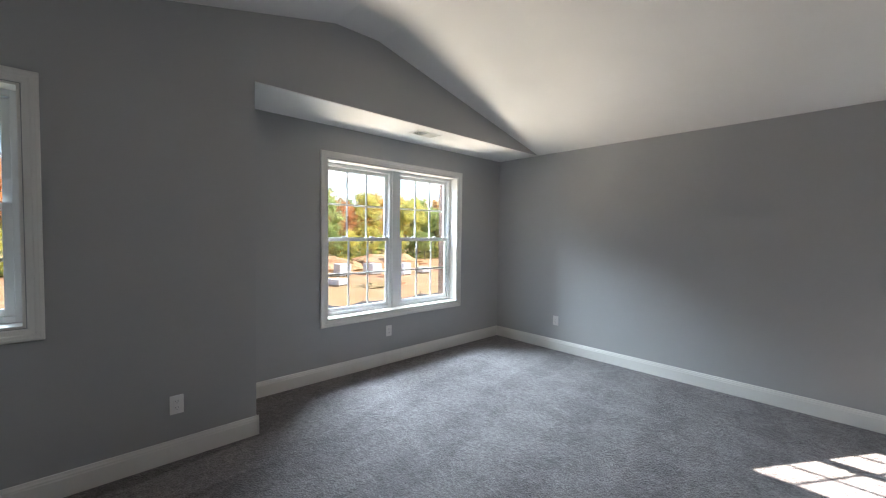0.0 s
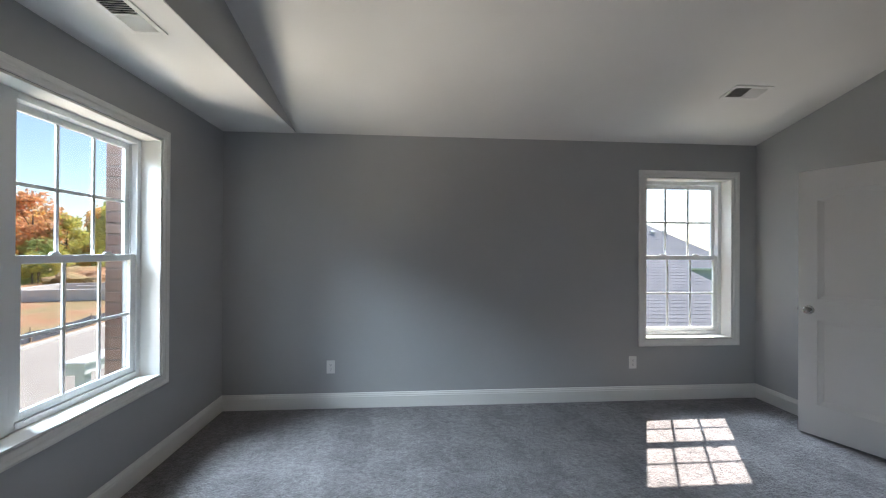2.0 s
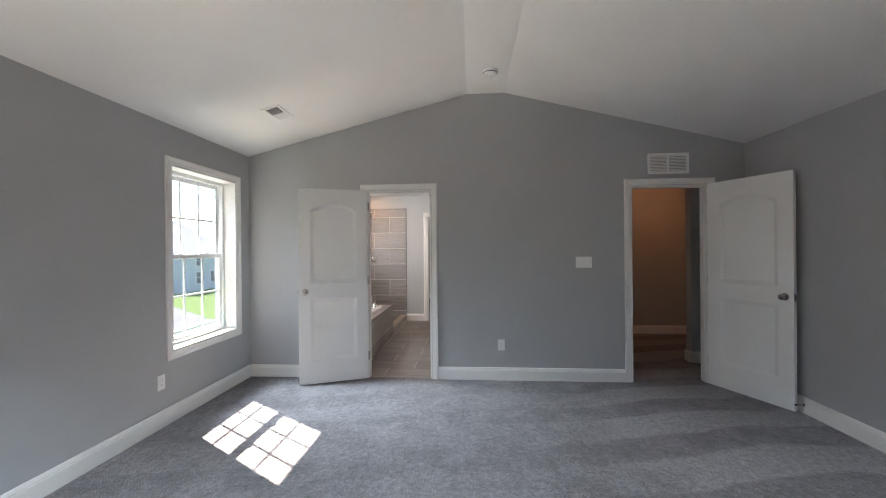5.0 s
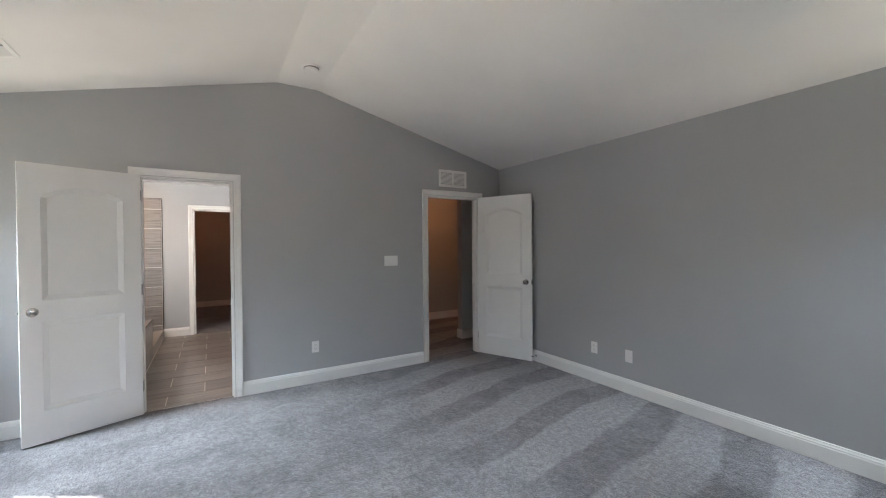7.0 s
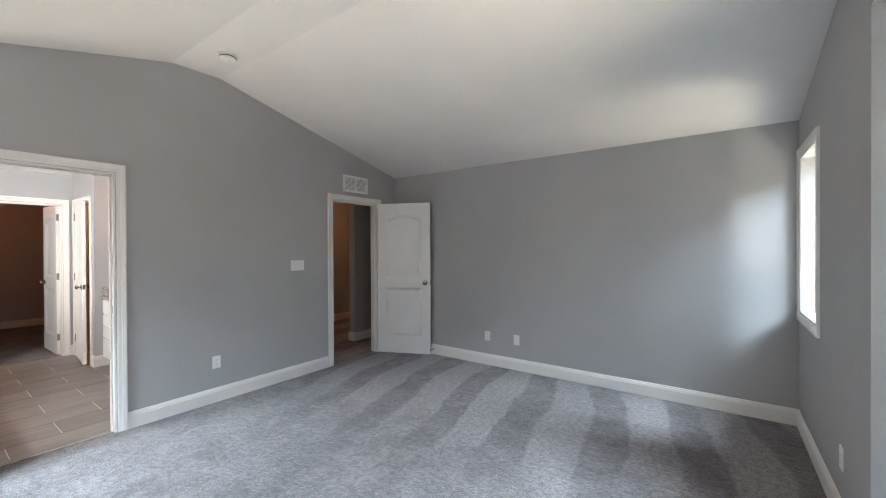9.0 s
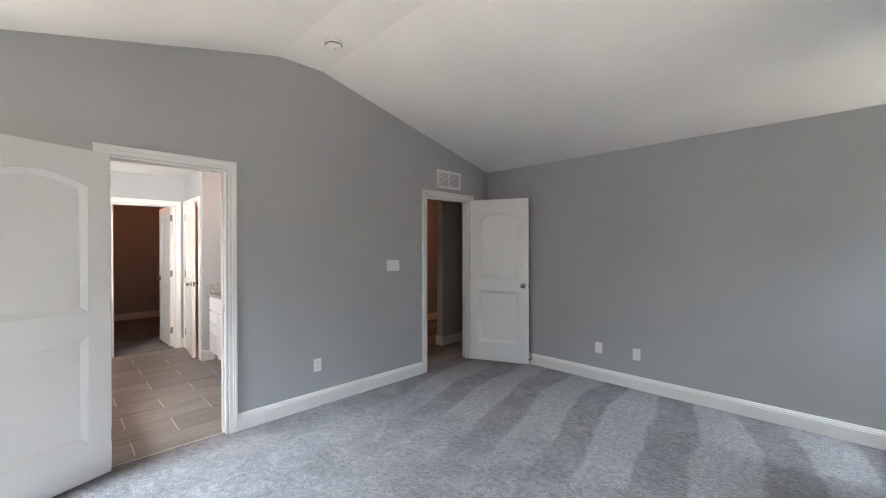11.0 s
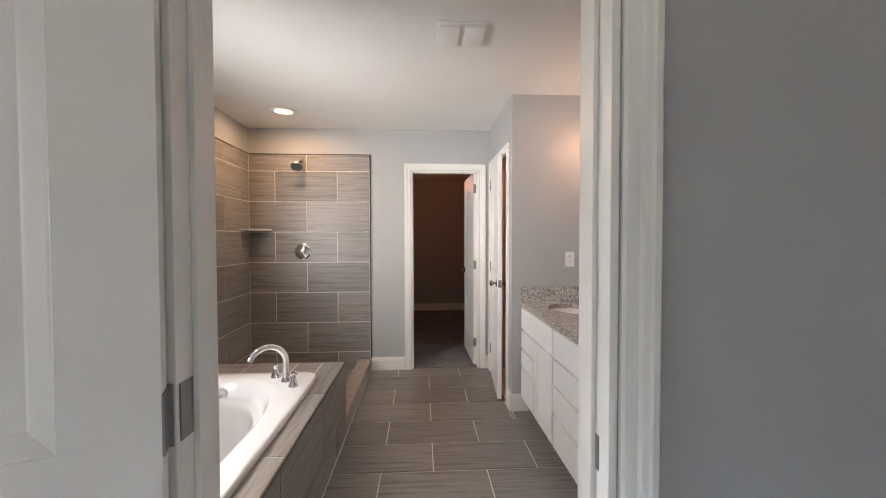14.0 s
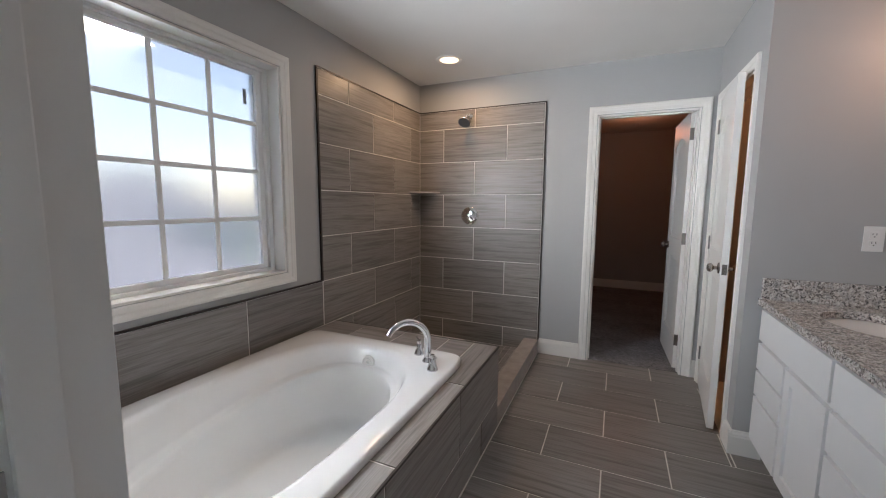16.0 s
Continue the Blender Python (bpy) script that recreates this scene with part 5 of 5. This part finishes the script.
rnd = random.Random(11)
y = -70.0
while y < 150:
    for depth in (0, 1):
        tree(-58 - depth * 8 + rnd.uniform(-3, 3) + (max(0, y - 45) * 0.25), y + rnd.uniform(-1.5, 1.5) + depth * 2, rnd.randrange(8), rnd.uniform(0.82, 1.12) + depth * 0.06)
    # young growth fills the edge of the woods down to the ground
    for _ in range(2):
        tree(-53.5 + rnd.uniform(-2.5, 2.0) + (max(0, y - 45) * 0.25), y + rnd.uniform(-2.3, 2.3), rnd.choice((1, 5, 7, 1, 7, 0)), rnd.uniform(0.34, 0.58))
    y += 4.6
# undergrowth at the foot of the woods
for i, mi in enumerate((1, 2)):
    rnd2 = random.Random(77 + i)
    verts, faces = [], []
    for _ in range(15000):
        yy = rnd2.uniform(-75, 150)
        zz = abs(rnd2.gauss(0, 1.4)) * (1 + 0.6 * math.sin(yy * 0.4 + i))
        p = Vector((-55.5 + rnd2.uniform(-4, 2) + max(0, yy - 45) * 0.25, yy, GZ + zz))
        a = Vector((rnd2.gauss(0, 1), rnd2.gauss(0, 1), rnd2.gauss(0, 1))).normalized()
        b = a.orthogonal().normalized()
        s = rnd2.uniform(0.15, 0.42)
        j = len(verts)
        verts += [tuple(p - a * s), tuple(p + b * s * 0.6), tuple(p + a * s), tuple(p - b * s * 0.6)]
        faces.append((j, j + 1, j + 2, j + 3))
    me = bpy.data.meshes.new("undergrowth")
    me.from_pydata(verts, [], faces)
    me.materials.append(LEAVES[mi])
    tagged(new("undergrowth", me), "tangled green undergrowth below the trees", "undergrowth", "", "stuff")
# low far ridge of woods
bm = bmesh.new()
loops = []
for i in range(90):
    yy = -240 + i * 7.0
    hgt = 7.5 + 3.0 * noise.noise(Vector((yy * 0.03, 0, 0))) + 1.5 * noise.noise(Vector((yy * 0.16, 3, 0)))
    loops.append([bm.verts.new((-125 + xx, yy, GZ + hgt * f)) for xx, f in ((30, 0), (22, 0.5), (10, 0.85), (0, 1.0), (-30, 0))])
skin(bm, loops)
k = Mat("far_woods", (0.1, 0.12, 0.05), 0.95)
v = k.world_coords()
k.colour(k.ramp(k.noise(v, 0.35, 8, 0.7), (0.3, (0.07, 0.09, 0.03)), (0.5, (0.16, 0.15, 0.05)), (0.65, (0.30, 0.17, 0.06))))
k.bump(k.noise(v, 0.8, 6), 1.0, 2.0)
tagged(solid("far_woods", bm, k.m, "distant autumn woods", "woods"), kind="stuff")

# young tree by the road
th = thing("sapling", pose(-12.0, 11.05, GZ), "young staked tree with small green leaves", "tree")
part("trunk", tube(bmesh.new(), [(0, 0, 0), (0.02, 0.02, 0.8), (0, 0, 1.5)], [0.022, 0.017, 0.006], 8), BARK, th)
part("crown", crown_mesh(5, LEAVES[1], 0.30, 0.65, 26, 16, 0.05), BARK, th).location.z = 1.15

# white porch beam of the house front
pb = thing("porch_beam", pose(-6.0, 7.35, 0, 0, 0, 0), "white porch beam with posts below the window", "porch")
part("beam", boxes((-0.12, 0.12, -0.55, 0.55, -0.26, -0.12), (-0.16, 0.16, -0.6, 0.6, -0.12, -0.08), bevel=0.01), TRIM, pb)
for y in (-0.42, 0.42):
    part("post", boxes((-0.06, 0.06, y - 0.06, y + 0.06, GZ, -0.26), bevel=0.008), TRIM, pb)

# brick veneer beside the double window
k = Mat("dark_red_brick", (0.2, 0.1, 0.08), 0.85)
v = k.world_coords()
k.colour(k.mix(k.random(), k.ramp(k.noise(v, 30, 4), (0.3, (0.13, 0.075, 0.06)), (0.7, (0.22, 0.12, 0.09))), (0.25, 0.16, 0.12)))
k.bump(k.noise(v, 120, 3), 0.4, 0.002)
BRICK = k.m
bv = solid("brick_veneer", boxes((BAY - 0.348, BAY - 0.243, DW[1] + 0.007, DW[1] + 0.43, -0.6, 2.6)), Mat("brown_mortar", (0.22, 0.17, 0.14), 0.9).m, "dark red brick veneer beside the window", "brick wall")
bk = None
for i in range(42):
    for j in range(2):
        bk = part("brick", boxes((-0.052, 0.052, 0.0, 0.205, 0.0, 0.062), bevel=0.003) if bk is None else bk.data, BRICK, bv)
        bk.location = (BAY - 0.296, DW[1] + 0.003 + j * 0.215, -0.58 + i * 0.0745)

# ---- neighbouring houses ----
k = Mat("grey_shingle", (0.2, 0.2, 0.22), 0.9)
v = k.world_coords()
k.colour(k.mix(0.5, k.ramp(k.noise(k.world_coords((1, 1, 1)), 7, 5, 0.7), (0.3, (0.26, 0.255, 0.27)), (0.7, (0.38, 0.37, 0.385))), k.mix(k.island(), (0.29, 0.285, 0.30), (0.38, 0.37, 0.385))))
k.bump(k.noise(v, 150, 3), 0.5, 0.004)
SHINGLE = k.m
k = Mat("pale_siding", (0.45, 0.47, 0.50), 0.7)
v = k.world_coords()
k.colour(k.ramp(k.noise(v, 2, 4), (0.3, (0.40, 0.42, 0.45)), (0.7, (0.50, 0.52, 0.55))))
SIDING = k.m


def roof_side(bm, eave, ridge, course=0.14, thick=0.006):
    """Lapped shingle courses between an eave edge and a ridge edge, each edge two points."""
    (e0, e1), (r0, r1) = [[Vector(p) for p in q] for q in (eave, ridge)]
    n = max(3, int(((e0 + e1) / 2 - (r0 + r1) / 2).length / course))
    nor = (e1 - e0).cross((r0 + r1) / 2 - e0).normalized()
    if nor.z < 0:
        nor = -nor
    for i in range(n):
        a, b = i / n, min(1, (i + 1.15) / n)
        lo0, lo1, hi0, hi1 = e0.lerp(r0, a), e1.lerp(r1, a), e0.lerp(r0, b), e1.lerp(r1, b)
        L = (lo1 - lo0).length
        cnt = max(1, int(L / 0.6)) if course < 0.2 else 1
        for c in range(cnt):
            f0, f1 = c / cnt, (c + 1) / cnt
            q = [lo0.lerp(lo1, f0) + nor * thick, lo0.lerp(lo1, f1) + nor * thick, hi0.lerp(hi1, f1), hi0.lerp(hi1, f0)]
            d0, d1 = lo0.lerp(lo1, f0) - nor * 0.01, lo0.lerp(lo1, f1) - nor * 0.01
            vs = [bm.verts.new(p) for p in q + [d0, d1]]
            bm.faces.new(vs[:4])
            bm.faces.new((vs[1], vs[0], vs[4], vs[5]))


def house(m, w, d, eave, ridge, hip, label, course, windows=()):
    """A house with a hipped roof; local x along its ridge, walls w by d."""
    th = thing("neighbour_house", m, label, "house", "neighbouring houses")
    part("wall", boxes((-w / 2, w / 2, -d / 2, d / 2, GZ, eave)), SIDING, th)
    o = 0.4
    ez = eave - 0.1
    A, B, C, D = (-w / 2 - o, -d / 2 - o, ez), (w / 2 + o, -d / 2 - o, ez), (w / 2 + o, d / 2 + o, ez), (-w / 2 - o, d / 2 + o, ez)
    R0, R1 = (-w / 2 + hip, 0, ridge), (w / 2 - hip, 0, ridge)
    bm = bmesh.new()
    roof_side(bm, (A, B), (R0, R1), course), roof_side(bm, (D, C), (R0, R1), course)
    roof_side(bm, (B, C), (R1, R1), course), roof_side(bm, (D, A), (R0, R0), course)
    roof = part("roof", bm, SHINGLE, th)
    part("ridge_cap", tube(bmesh.new(), [R0, R1], 0.06, 8), SHINGLE, roof)
    part("gutter", boxes((A[0], B[0], A[1] - 0.11, A[1], ez - 0.11, ez + 0.01), bevel=0.01), VINYL, th)
    part("gutter", boxes((B[0], B[0] + 0.11, B[1], C[1], ez - 0.11, ez + 0.01), bevel=0.01), VINYL, th)
    part("fascia", boxes((A[0], B[0], A[1] + 0.001, A[1] + 0.03, ez - 0.16, ez - 0.02), (A[0] + 0.03, B[0] - 0.03, A[1] + 0.03, D[1], ez - 0.12, ez - 0.06)), VINYL, th)
    for x, y, dx in windows:
        z = y
        wd = part("window", boxes((x - 0.5, x + 0.5, -d / 2 - 0.04, -d / 2 + 0.02, z, z + 1.4), bevel=0.01), VINYL, th)
        part("pane", boxes((x - 0.44, x + 0.44, -d / 2 - 0.046, -d / 2 - 0.041, z + 0.06, z + 0.67), (x - 0.44, x + 0.44, -d / 2 - 0.046, -d / 2 - 0.041, z + 0.73, z + 1.34)), Mat("dark_pane", (0.05, 0.06, 0.08), 0.1).m, wd)
    return th, roof


h1, roof1 = house(pose(2.6, 14.4, 0), 10.8, 8.0, -0.55, 2.05, 2.6, "pale single-storey house with grey shingle roof", 0.14)
bx = part("roof_vent", boxes((-0.13, 0.13, -0.12, 0.12, 0, 0.09), (-0.15, 0.15, -0.15, 0.12, 0.09, 0.11), bevel=0.008), SIDING, roof1)
bx.matrix_local = pose(1.8, -0.75, 1.62, 30, 0, 0)
h2, roof2 = house(pose(17.6, 33.5, 0), 11.0, 9.0, 0.3, 3.7, 4.4, "two-storey grey house with hipped shingle roof", 0.25, ((-2, -2.0, 0), (2, -2.0, 0)))
for i in range(5):
    part("roof_vent", boxes((-0.16, 0.16, -0.14, 0.14, 0, 0.22), bevel=0.02), VINYL, roof2).matrix_local = pose(-2.4 + i * 1.1, -0.95, 2.95, 35, 0, 0)
house(pose(42, 39, 0, 0, 0, 8), 12.0, 10.0, 1.2, 5.0, 4.5, "two-storey pale blue house across the lawn", 0.3, ((-3, -2.4, 0), (0, -2.4, 0), (3, -2.4, 0), (-3, -0.4, 0), (3, -0.4, 0)))
house(pose(60, 24, 0, 0, 0, -70), 12.0, 10.0, 1.2, 5.0, 4.5, "two-storey pale house beyond the lawn", 0.3, ((-3, -2.4, 0), (0, -2.4, 0), (3, -2.4, 0)))
house(pose(26, 52, 0, 0, 0, 0), 12.0, 10.0, 1.2, 5.0, 4.5, "two-storey grey house far beyond the lawn", 0.3, ((-3, -2.4, 0), (3, -2.4, 0)))
